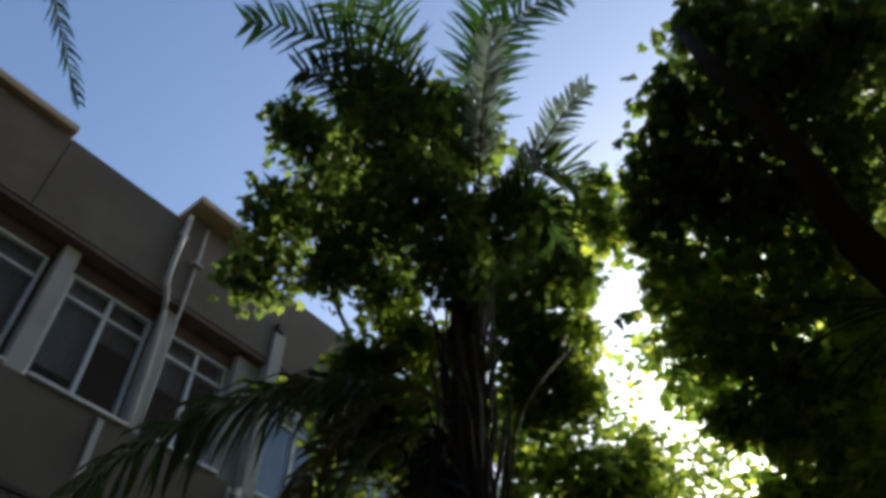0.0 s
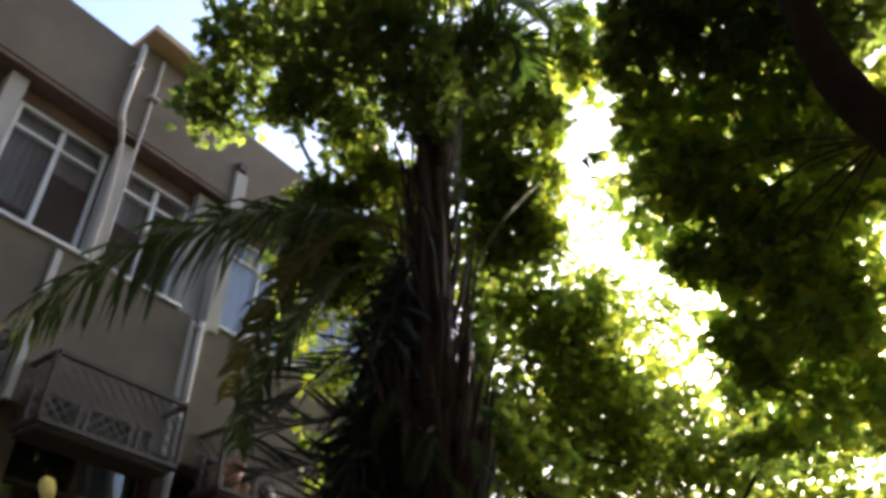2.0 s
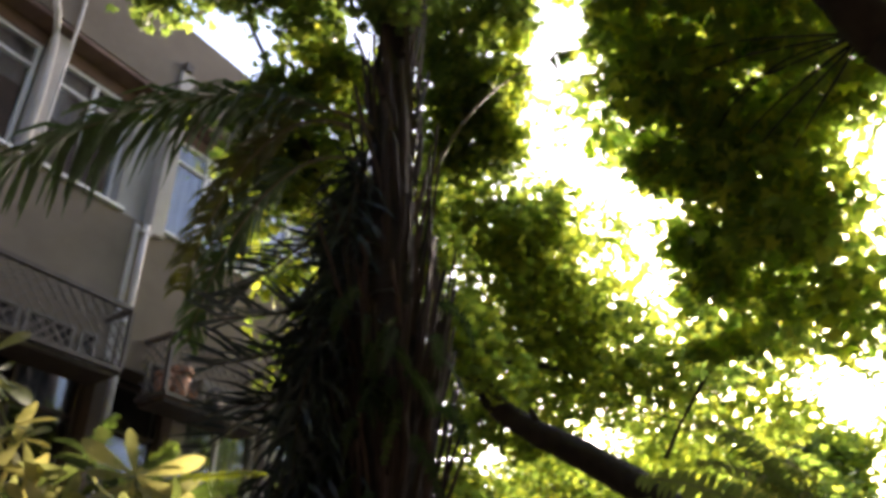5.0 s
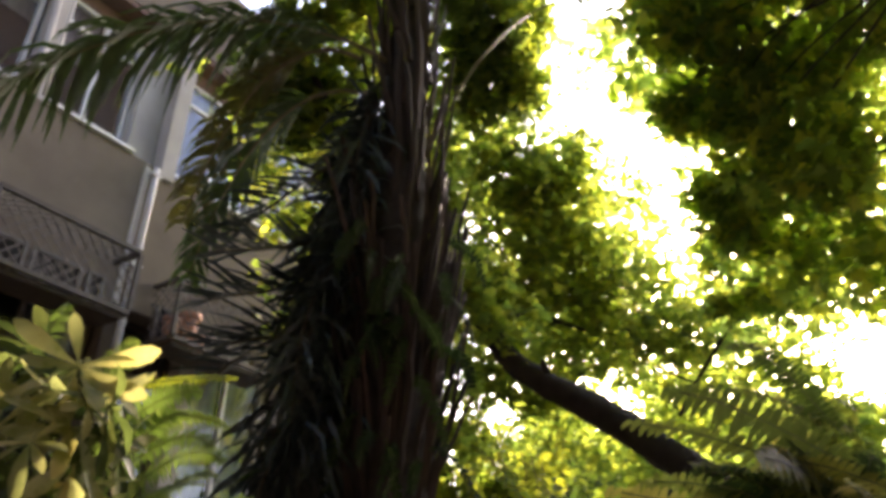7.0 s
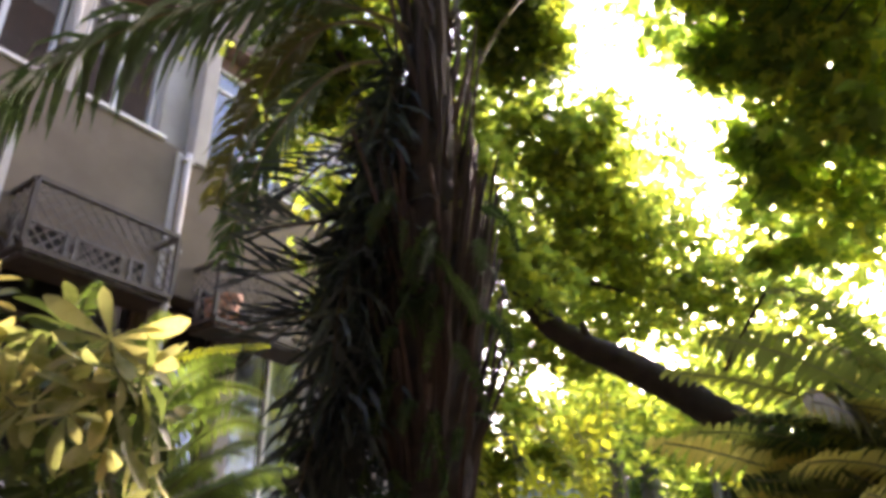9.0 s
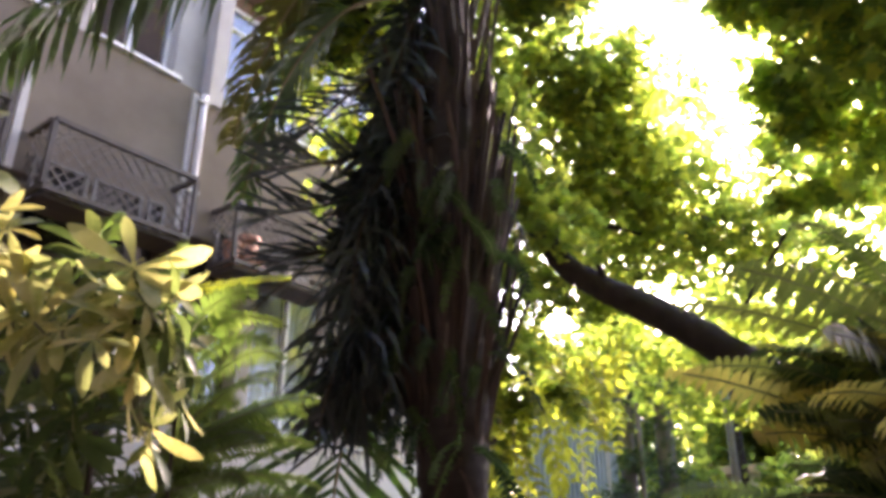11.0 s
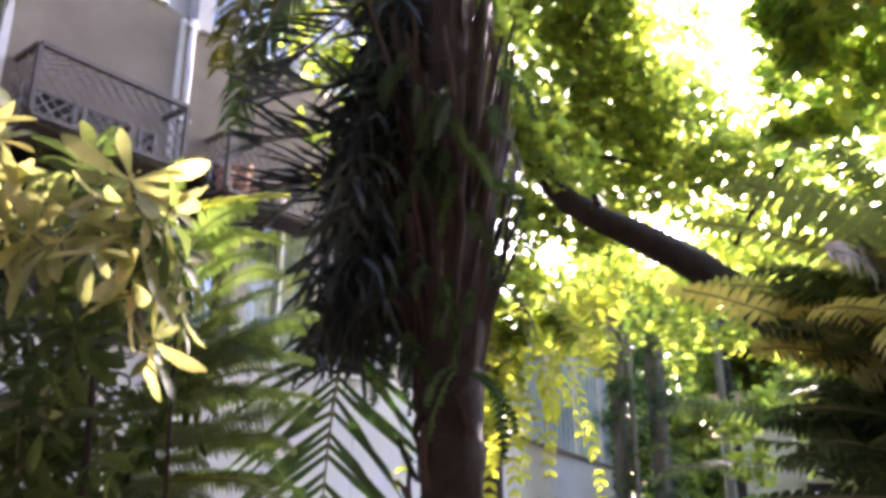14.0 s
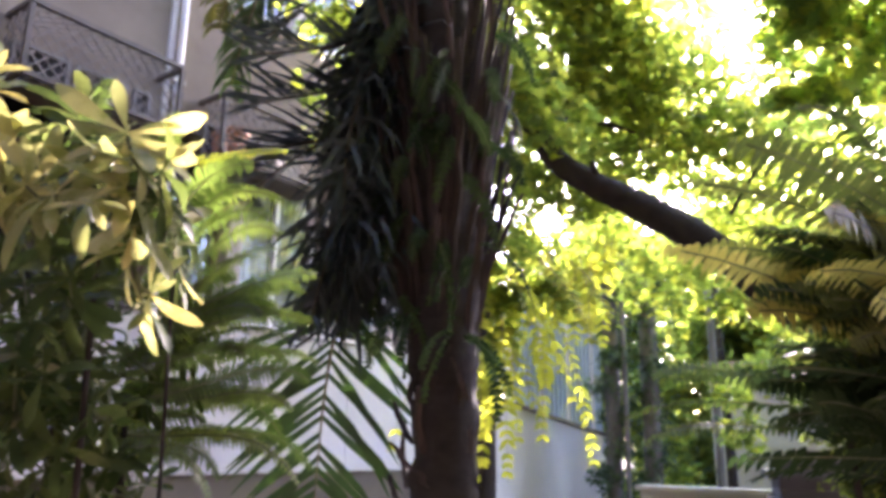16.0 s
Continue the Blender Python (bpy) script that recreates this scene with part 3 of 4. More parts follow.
def frond(palm, ctrl, leaf_len, material, n=44, droop=0.5, width=0.016, start=0.12, spread=0.9, seed=1, rib=0.014, label="", fold=0.25, name="frond", mess=0.0):
    """A feather frond: a tapering rib with two rows of narrow, drooping leaflets."""
    rng = np.random.default_rng(seed)
    line = bez(ctrl, 60)
    v, f = [p for p in line], []
    for i in range(n):
        s = start + (1 - start) * (i + rng.uniform(-0.3, 0.3)) / n
        j = min(max(int(s * 60), 0), 59)
        p = line[j] + (line[j + 1] - line[j]) * (s * 60 - j)
        d = line[j + 1] - line[j]
        d /= np.linalg.norm(d)
        side = np.cross(d, (0, 0, 1))
        if np.linalg.norm(side) < 0.25:
            side = side + np.array((0.5, 0.5, 0))
        side /= np.linalg.norm(side)
        up = np.cross(side, d)
        L = leaf_len * (0.35 + 0.65 * math.sin(math.pi * min(1, 0.12 + s * 0.86)) ** 0.7) * rng.uniform(0.8, 1.15)
        for q in (1, -1):
            if rng.random() < 0.05:
                continue
            way = side * q * spread * rng.uniform(0.75, 1.15) + d * rng.uniform(0.45, 0.85) + up * (fold + rng.uniform(-0.3, 0.3))
            way = way + rng.normal(size=3) * mess
            way /= np.linalg.norm(way)
            pts = []
            cur, w = p.copy(), way.copy()
            for k in range(4):
                pts.append(cur.copy())
                cur = cur + w * L / 3
                w = w + np.array((0, 0, -droop * (0.5 + 0.4 * k))) + rng.normal(size=3) * 0.05
                w /= np.linalg.norm(w)
            across = np.cross(way, up)
            across /= np.linalg.norm(across) + 1e-9
            b = len(v)
            for k, wd in ((1, 1.0), (2, 0.8), (3, 0.05)):
                v += [pts[k] + across * width * wd, pts[k] - across * width * wd]
            f += [(j, j + 1, b + 1, b) if np.dot(across, d) < 0 else (j + 1, j, b + 1, b)]
            f += [(b + 2 * k, b + 2 * k + 1, b + 2 * k + 3, b + 2 * k + 2) for k in range(2)]
    # a thin keel under the rib holds the leaflets together
    b = len(v)
    v += [p - np.array((0, 0, 0.006)) for p in line]
    f += [(k, k + 1, b + k + 1, b + k) for k in range(60)]
    ob = soup(name, v, f, material, palm, label)
    tube("rib", line[::3], np.linspace(rib, rib * 0.25, 21), OLD_RIB if material is SKIRT_LEAF else RACHIS, ob, sides=6)
    return ob


UPPER_FRONDS = {
    "hang": [(-3.79, 3.63, 4.74), (-4.01, 2.94, 4.85), (-4.58, 2.43, 4.68), (-5.51, 2.08, 4.06)],
    "droopy": [(-3.9, 3.53, 4.74), (-3.97, 3.11, 4.72), (-4.3, 2.98, 4.38), (-4.82, 3.16, 3.76)],
    "topl": [(-3.63, 3.63, 6.87), (-3.53, 2.69, 7.42), (-3.6, 2.07, 7.51), (-4.03, 1.54, 7.32)],
    "topl2": [(-3.64, 3.57, 6.9), (-3.69, 2.87, 7.2), (-3.42, 2.34, 7.45), (-3.43, 1.61, 7.65)],
    "topl3": [(-3.76, 3.55, 6.84), (-3.73, 2.85, 7.05), (-3.64, 2.33, 7.18), (-3.9, 2.04, 7.07)],
    "topl4": [(-3.7, 3.56, 6.87), (-3.54, 2.85, 7.17), (-3.24, 2.35, 7.42), (-3.09, 1.89, 7.68)],
    "up": [(-3.56, 3.69, 6.87), (-3.24, 3.28, 7.35), (-2.92, 3, 7.74), (-2.41, 2.81, 8.19)],
    "up2": [(-3.53, 3.72, 6.87), (-3.1, 3.19, 7.36), (-2.64, 2.9, 7.71), (-2.14, 3.22, 7.68)],
}
CROWN_FRONDS = {
    "pale": [(-3.55, 3.75, 6.84), (-3.22, 3.35, 6.91), (-2.86, 3.02, 6.95), (-2.53, 2.74, 6.93)],
    "right": [(-3.51, 3.9, 6.5), (-3.07, 3.73, 6.62), (-2.67, 3.61, 6.82), (-2.31, 3.58, 6.92)],
    "right2": [(-3.46, 3.79, 6.87), (-2.9, 3.7, 6.88), (-2.73, 3.93, 6.57), (-2.74, 4.14, 6.15)],
    "right3": [(-3.58, 3.83, 6.36), (-3.09, 3.67, 6.51), (-2.91, 3.76, 6.29), (-3.02, 3.95, 5.96)],
    "sprig": [(-3.65, 4.06, 4.59), (-3.41, 4.05, 5.02), (-3.08, 4.2, 5.34), (-2.78, 4.56, 5.52)],
    "low": [(-4.07, 3.67, 2.69), (-4.22, 3.54, 2.3), (-4.25, 3.53, 1.87), (-4.33, 3.58, 1.31)],
    "sk2": [(-3.97, 3.6, 3.65), (-4.04, 3.36, 3.44), (-4.09, 3.19, 3.39), (-4.29, 3.04, 3.37)],
    "sk3": [(-4, 3.69, 3.43), (-4.11, 3.4, 3.26), (-4.19, 3.22, 3.19), (-4.29, 3.03, 3.11)],
}
LOWER_FRONDS = {
    "sk4": [(-4.01, 3.66, 3.2), (-4.14, 3.47, 3.08), (-4.3, 3.26, 2.94), (-4.44, 3.13, 2.68)],
    "low4": [(-4.15, 3.68, 2.31), (-4.27, 3.51, 2.11), (-4.38, 3.34, 1.95), (-4.52, 3.21, 1.81)],
    "sk9": [(-3.99, 3.61, 4.13), (-4.07, 3.36, 3.92), (-4.19, 3.25, 3.65), (-4.37, 3.15, 3.54)],
    "skb": [(-4.03, 3.68, 3.12), (-4.07, 3.48, 3.03), (-4.2, 3.31, 3.01), (-4.36, 3.14, 2.92)],
    "droopytwo": [(-3.93, 3.83, 4.63), (-4.09, 3.37, 4.69), (-4.39, 3.15, 4.32), (-4.86, 3.29, 3.49)],
    "twig": [(-4.26, 0.28, 6.74), (-4.37, 0.48, 6.54), (-4.49, 0.7, 6.32), (-4.6, 0.96, 6.08)],
}
FRONDS = {**UPPER_FRONDS, **CROWN_FRONDS, **LOWER_FRONDS}


def palm():
    p = thing("palm_tree", "tall palm with ragged brown leaf bases and hanging old fronds", "palm tree", at=(0, 0, 0))
    zs = np.linspace(-0.05, 6.9, 140)
    line = np.array([(PX + 0.03 * math.sin(z * 0.9), PY + 0.03 * math.cos(z * 1.1), z) for z in zs])
    rad = [0.14 - 0.03 * max(0.0, min(1.0, (z - 3.8) / 1.5)) + 0.05 * math.exp(-z * 2) + 0.006 * math.sin(z * 23) + 0.02 * math.exp(-((z - 2.4) / 0.5) ** 2) for z in zs]
    tube("trunk", line, rad, BARK, p, "dark fibrous trunk", 20, 0.09, 5)
    rng = random.Random(8)
    # leaf bases: long split stubs, pressed to the trunk above and below, flaring like a vase between
    for i in range(260):
        low = i < 100
        z = rng.uniform(1.95, 2.95) if low else 1.15 + (6.6 - 1.15) * ((i - 100) / 160) + rng.uniform(-0.05, 0.05)
        a = i * 2.399 + rng.uniform(-0.2, 0.2)
        L = rng.uniform(0.45, 1.2) if low else rng.uniform(0.45, 1.0) * (0.3 if z < 1.9 else 1.0)
        w0 = rng.uniform(0.014, 0.032) if low else rng.uniform(0.018, 0.04)
        lean = rng.gauss(0, 0.1)
        out = rng.uniform(0.07, 0.24) if low else rng.uniform(0.02, 0.09) if z > 4.3 else rng.uniform(0.05, 0.16) if z > 2.1 else rng.uniform(0.01, 0.03)
        er, et = Vector((math.cos(a), math.sin(a), 0)), Vector((-math.sin(a), math.cos(a), 0))
        v, f = [], []
        m = 6
        for k in range(m + 1):
            s = k / m
            c = Vector((PX, PY, z + L * s)) + er * (0.135 - 0.03 * max(0.0, min(1.0, (z - 3.8) / 1.5)) + out * s ** 1.2 + 0.02 * math.sin(s * 3.1)) + et * (rng.uniform(-0.012, 0.012) + lean * s)
            w = w0 * (1.0 - 0.5 * s)
            th = 0.02 * (1 - 0.5 * s)
            v += [c + et * w, c + er * th, c - et * w, c - er * th * 0.6]
        for k in range(m):
            for q in range(4):
                f.append((4 * k + q, 4 * k + (q + 1) % 4, 4 * k + 4 + (q + 1) % 4, 4 * k + 4 + q))
        f += [(3, 2, 1, 0), (4 * m, 4 * m + 1, 4 * m + 2, 4 * m + 3)]
        soup("leaf_base", v, f, BOOT, p)
    # the skirt: old fronds hanging close together down one side of the trunk
    for i in range(36):
        z = 4.75 - 2.1 * (i / 35) ** 0.8 + rng.uniform(-0.1, 0.1)
        a = math.radians(min(248, rng.gauss(214, 26)) if i % 4 else rng.uniform(225, 248))
        o = Vector((math.cos(a), math.sin(a), 0))
        reach = (0.12 + 0.4 * min(1.0, (4.8 - z) / 1.5)) * rng.uniform(0.55, 1.1)
        drop = min(rng.uniform(0.7, 1.15), z - rng.uniform(1.95, 2.3))
        b = Vector((PX, PY, z)) + o * 0.15
        frond(p, (b, b + o * reach * 0.6 + Vector((0, 0, -0.1)), b + o * reach * 0.9 + Vector((0, 0, -0.45 * drop)), b + o * reach * rng.uniform(0.7, 1.05) + Vector((rng.gauss(0, 0.05), rng.gauss(0, 0.05), -drop))), rng.uniform(0.3, 0.45), SKIRT_LEAF, 26, rng.uniform(0.5, 1.2), 0.012, 0.08, rng.uniform(0.4, 0.8), 300 + i, 0.012, "dark drying frond", 0.1, "frond", 0.38)
    for i, (key, c) in enumerate(FRONDS.items()):
        if key.startswith("sk"):
            frond(p, c, 0.36, SKIRT_LEAF, 22, 0.12, 0.013, 0.05, 0.4, i, 0.012, "dark drying frond")
        elif key == "hang":
            frond(p, c, 0.58, PALM_LEAF, 74, 1.7, 0.016, 0.12, 0.45, i, 0.014, "", -0.2)
        elif key == "droopy":
            frond(p, c, 0.32, DRY_LEAF, 44, 1.2, 0.013, 0.3, 0.7, i, 0.014, "yellowing drooping frond")
        elif key == "droopytwo":
            frond(p, c, 0.36, PALM_LEAF, 48, 1.3, 0.012, 0.4, 0.6, i, 0.014)
        elif key == "low4":
            frond(p, c, 0.16, SKIRT_LEAF, 14, 0.2, 0.013, 0.1, 0.3, i, 0.012, "dark folded frond")
        elif key.startswith("low"):
            frond(p, c, 0.62, PALM_LEAF, 26, 0.16, 0.018, 0.05, 0.8, i, 0.013, "dark hanging frond", 0.05)
        elif key == "sprig":
            frond(p, c, 0.17, PALM_LEAF, 14, 1.6, 0.013, 0.84, 0.6, i, 0.011, "almost bare arching rib")
        elif key == "twig":
            frond(p, c, 0.16, PALM_LEAF, 22, 0.5, 0.008, 0.2, 0.5, i, 0.008)
        else:
            pale_frond = key in ("pale", "right")
            frond(p, c, 0.24 if pale_frond else 0.4, PALE_LEAF if pale_frond else PALM_LEAF, 40, 0.35, 0.014, 0.2, 0.9, i, 0.014, "frond with pale leaflets" if pale_frond else "")
    return p


palm()


def trunk_fern():
    t = thing("trunk_fern", "dark green fern growing on the palm trunk", "fern")
    rng = random.Random(77)
    for i in range(46):
        z = rng.uniform(2.0, 3.5)
        a = math.radians(-62 + rng.gauss(0, 30))
        p = Vector((PX + (0.1 + 0.06 * z) * math.cos(a), PY + (0.1 + 0.06 * z) * math.sin(a), z))
        o = Vector((math.cos(a), math.sin(a), 0))
        e = p + o * rng.uniform(0.05, 0.16) + Vector((rng.gauss(0, 0.08), rng.gauss(0, 0.08), -rng.uniform(0.12, 0.35)))
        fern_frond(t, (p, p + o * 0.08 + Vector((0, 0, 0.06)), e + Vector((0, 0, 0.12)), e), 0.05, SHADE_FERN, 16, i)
    return t


# ---- broad-leaved trees ----
CLUMPS_A = [(-4.5, 2.45, 7.37, 0.3), (-4.5, 2.94, 7.32, 0.43), (-4.92, 2.76, 6.76, 0.39), (-5.2, 2.81, 6.28, 0.33), (-4.31, 3.14, 6.49, 0.51), (-4.81, 3.23, 6.38, 0.28), (-3.68, 2.88, 6.79, 0.42), (-3.7, 3.18, 6.3, 0.45), (-3.61, 3.46, 5.77, 0.33), (-3.44, 3.96, 6.5, 0.39), (-3.51, 4.73, 7.03, 0.44), (-3.5, 4.9, 6.65, 0.3), (-3.97, 4.66, 6.51, 0.48), (-3.95, 2.75, 7.52, 0.34), (-3.55, 3.13, 7.25, 0.38), (-3.47, 3.6, 7.26, 0.34), (-4.64, 3.78, 6.4, 0.34), (-4.87, 3.73, 5.74, 0.25), (-5.18, 3.8, 5.49, 0.28), (-5.23, 4.41, 5.6, 0.49), (-4.14, 5.18, 6.33, 0.47), (-3.87, 5.33, 6.4, 0.26), (-4.16, 5.58, 6.05, 0.39)]
CLUMPS_B = [(-1.34, 3.53, 6.35, 0.34), (-1.75, 3.55, 5.95, 0.28), (-1.37, 3.87, 5.97, 0.46), (-2, 3.71, 5.68, 0.3), (-2.23, 3.81, 5.46, 0.21), (-1.81, 4.03, 5.59, 0.43), (-2.27, 4.06, 5.27, 0.25), (-2.38, 4.43, 5.1, 0.31), (-1.9, 4.55, 5.32, 0.47), (-0.87, 3.92, 5.99, 0.41), (-1.19, 4.31, 5.53, 0.44), (-1.49, 4.84, 5.26, 0.43), (-2.2, 4.88, 5.04, 0.33), (-1.92, 5.23, 5, 0.33), (-2.56, 5.15, 4.91, 0.19), (-2.31, 5.46, 4.86, 0.27), (-1.7, 5.43, 5, 0.33), (-2.71, 5.09, 4.86, 0.13)]
BOUGHS_RIGHT = [
    ((-2.71, 4.88, 5.29), (-1.8, 5.1, 4.96), 0.29, 420),
    ((-2.77, 5.19, 5.25), (-1.68, 5.37, 4.61), 0.28, 430),
    ((-2.7, 5.47, 4.93), (-1.93, 5.59, 4.43), 0.19, 320),
    ((-2.61, 5.75, 4.56), (-1.87, 5.7, 4.05), 0.25, 380),
    ((-2.87, 6.07, 4.29), (-1.97, 6.0, 3.87), 0.25, 330),
    ((-1.54, 5.0, 4.78), (-1.75, 5.47, 3.61), 0.27, 430),
    ((-1.2, 5.05, 4.71), (-1.64, 5.65, 3.18), 0.29, 420),
    ((-2.12, 5.01, 4.7), (-1.73, 5.19, 3.96), 0.22, 160),
    ((-2.96, 6.84, 4.06), (-2.15, 6.6, 3.95), 0.14, 90),
]
BOUGHS_MIDDLE = [
    ((-4.4, 5.17, 6.52), (-4.07, 5.57, 6.35), 0.26, 210),
    ((-4.69, 5.4, 6.12), (-4.31, 5.75, 6.04), 0.26, 210),
    ((-4.79, 5.99, 5.75), (-4.05, 6.72, 5.71), 0.3, 380),
    ((-4.9, 6.25, 5.31), (-4.02, 7.3, 5.23), 0.39, 540),
    ((-5.15, 6.61, 4.93), (-3.55, 7.96, 4.72), 0.45, 680),
    ((-4.73, 7.51, 4.67), (-2.78, 8.74, 4.34), 0.47, 620),
    ((-5.35, 7.0, 4.45), (-5.0, 7.46, 3.83), 0.34, 260),
    ((-3.81, 8.76, 4.19), (-2.6, 9.0, 4.27), 0.37, 300),
    ((-5.0, 7.54, 4.8), (-3.98, 8.91, 4.21), 0.25, 200),
    ((-4.93, 4.86, 6.71), (-5.3, 5.97, 5.68), 0.38, 130),
]
BOUGHS_SIDE = [
    ((-5.27, 3.85, 5.68), (-4.63, 4.22, 5.96), 0.21, 240),
    ((-5.57, 4.09, 5.53), (-4.89, 4.49, 5.54), 0.21, 230),
    ((-5.75, 4.24, 5.2), (-5.15, 4.68, 5.1), 0.2, 190),
    ((-5.79, 4.52, 4.87), (-5.23, 4.76, 4.54), 0.17, 110),
    ((-4.62, 5.43, 4.76), (-4.55, 5.88, 4.1), 0.16, 100),
    ((-6.03, 4.81, 4.39), (-5.95, 5.08, 3.86), 0.12, 36),
]
BOUGHS_LIMB = [
    ((-4.41, 5.06, 4.35), (-4.09, 5.49, 3.76), 0.17, 130),
    ((-4.69, 5.43, 3.59), (-4.84, 5.73, 2.21), 0.12, 170),
    ((-4.22, 4.86, 5.44), (-4.75, 5.66, 3.86), 0.15, 200),
    ((-4.8, 5.5, 2.84), (-4.45, 6.02, 2.71), 0.13, 70),
    ((-5.52, 6.68, 4.43), (-5.14, 7.12, 4.02), 0.27, 130),
    ((-5.82, 7.03, 3.72), (-5.45, 7.59, 3.55), 0.29, 160),
    ((-5.26, 8.33, 3.8), (-4.5, 8.98, 3.5), 0.25, 110),
    ((-5.3, 6.53, 4.96), (-4.93, 6.92, 4.7), 0.22, 120),
    ((-5.14, 8.55, 3.2), (-3.79, 9.33, 2.93), 0.22, 130),
]
BOUGHS_EDGE = [
    ((-4.66, 6.49, 5.63), (-4.05, 6.99, 5.55), 0.23, 170),
    ((-4.49, 6.98, 5.23), (-3.94, 7.57, 5.06), 0.29, 260),
]
BOUGHS_OVER = [
    ((-1.47, 4.49, 5.1), (-1.01, 4.54, 4.73), 0.24, 330),
    ((-2.35, 4.27, 5.84), (-1.4, 4.46, 5.42), 0.25, 360),
    ((-2.56, 4.59, 5.63), (-1.5, 4.83, 5.17), 0.22, 360),
]
BOUGHS_LOW = [
    ((-2.69, 5.73, 4.6), (-2.53, 5.96, 4.05), 0.19, 220),
    ((-2.88, 6.23, 4.02), (-2.34, 6.17, 3.94), 0.15, 110),
]
BOUGHS_TIP = [
    ((-4.44, 3.59, 5.95), (-4.35, 4.02, 5.7), 0.18, 150),
    ((-5.1, 3.62, 5.8), (-4.55, 4.16, 5.73), 0.17, 90),
    ((-2.82, 4.05, 6.25), (-2.73, 4.37, 6.04), 0.16, 95),
    ((-3.44, 4.72, 6.27), (-3.6, 5.21, 6.01), 0.13, 60),
    ((-3.92, 5.26, 6.09), (-3.87, 5.55, 5.8), 0.14, 60),
]
BOUGHS_FAR = [
    ((-6.3, 7.68, 8.27), (-5.88, 8.58, 7.58), 0.47, 150),
    ((-6.59, 8.27, 7.38), (-5.34, 10.36, 7.31), 0.9, 420),
    ((-6.98, 8.74, 6.33), (-4.51, 11.31, 6.05), 0.73, 400),
    ((-6.93, 9.27, 5.4), (-3.71, 11.83, 5.24), 0.81, 520),
    ((-7.04, 10.08, 4.8), (-3.87, 11.99, 4.61), 0.75, 420),
    ((-5.78, 10.05, 8.41), (-5.01, 10.87, 7.69), 0.36, 60),
    ((-8.74, 5.87, 8.38), (-8.27, 7.19, 6.86), 0.72, 70),
]
CLUMPS_G = [(-6.82, 14.51, 4.87, 0.73), (-6.05, 15.2, 4.79, 0.73), (-6.95, 13.73, 2.87, 0.39), (-5.3, 12.48, 2.68, 0.37), (-4.76, 10.51, 1.84, 0.3), (-4.85, 10.3, 2.22, 0.23), (-7.27, 13.84, 1.74, 0.39), (-7.14, 14.14, 1.19, 0.34), (-4.98, 13.96, 3.13, 0.71), (-4.36, 14.31, 3.66, 0.8), (-3.91, 14.46, 4.35, 0.8), (-7.22, 12.99, 4.35, 0.39), (-4.78, 14.87, 4.94, 0.67), (-8.06, 17.22, 1.79, 0.71), (-7.21, 17.09, 4.32, 0.83), (-7.86, 16.77, 3.62, 0.71), (-6.2, 15.9, 2.38, 0.62), (-7.58, 15.03, 5.43, 0.67), (-6.75, 15.59, 5.87, 0.67), (-6.09, 16.74, 4.16, 0.78), (-8.66, 12.98, 4.75, 0.62), (-8.17, 13.2, 5.35, 0.62)]
# clumps added on the sun side to shade the crown
BLOCKERS_BACK = [(-0.9, 6.0, 7.4, 1.0), (-0.2, 5.4, 7.2, 1.0), (-1.4, 5.2, 8.0, 0.8), (0.4, 6.4, 7.0, 1.1), (-0.4, 4.8, 8.2, 0.9), (0.3, 7.5, 7.6, 1.0)]
# clumps added out of view, overhead and behind, to hold back sky light
BLOCKERS_OVER = [(0.4, 3.6, 6.2, 1.0), (0.9, 2.2, 6.4, 1.1), (0.2, 1.0, 6.8, 1.0), (1.2, 0.4, 6.3, 1.1), (-0.3, -0.4, 7.0, 0.9), (0.6, -1.2, 6.6, 1.0), (1.4, 3.4, 5.2, 0.9), (1.7, 1.8, 5.4, 0.8), (-1.0, -1.4, 7.0, 0.9), (-2.2, -1.9, 7.0, 0.8), (-1.5, -0.8, 7.6, 0.9), (-3.0, -1.8, 7.4, 1.0), (-4.5, -2.5, 7.0, 1.0), (-2.5, -2.5, 6.5, 1.0), (-5.2, -1.6, 6.2, 0.9), (-6.2, -1.9, 6.6, 0.9), (-5.8, -2.3, 5.2, 0.8), (-3.6, -1.5, 5.8, 0.9)]
BLOCKERS_HIGH = [(-0.6, 0.2, 9.6, 1.2), (0.8, 0.8, 10.2, 1.3), (-1.6, -1.4, 10.0, 1.2), (0.2, -1.4, 10.6, 1.3), (-0.8, -2.6, 11.4, 1.3), (1.2, -0.6, 11.8, 1.3), (-2.6, -2.4, 9.8, 1.1), (1.4, 2.6, 9.2, 1.2)]


def bough_clumps(rows, seed):
    """Clumps strung along each bough, with ragged ends and gaps between them: x, y, z, radius, leaves."""
    rng = np.random.default_rng(seed)
    out = []
    for a, b, r, leaves in rows:
        a, b = np.array(a), np.array(b)
        n = max(4, int(np.linalg.norm(b - a) / (r * 0.35)))
        w = rng.uniform(0.6, 1.4, n)
        for i in range(n):
            c = a + (b - a) * ((i + rng.uniform(0.1, 0.9)) / n) + rng.normal(size=3) * r * 0.68
            out.append((*c, r * rng.uniform(0.75, 1.25), leaves * w[i] / w.sum()))
    return out


def bough_limbs(rows, hub, thick=0.022):
    """A thin limb from the hub into each bough."""
    return [([hub, tuple((np.array(hub) + np.array(a)) / 2 + (0, 0, 0.2)), a, b], thick, thick * 0.3) for a, b, r, n in rows]


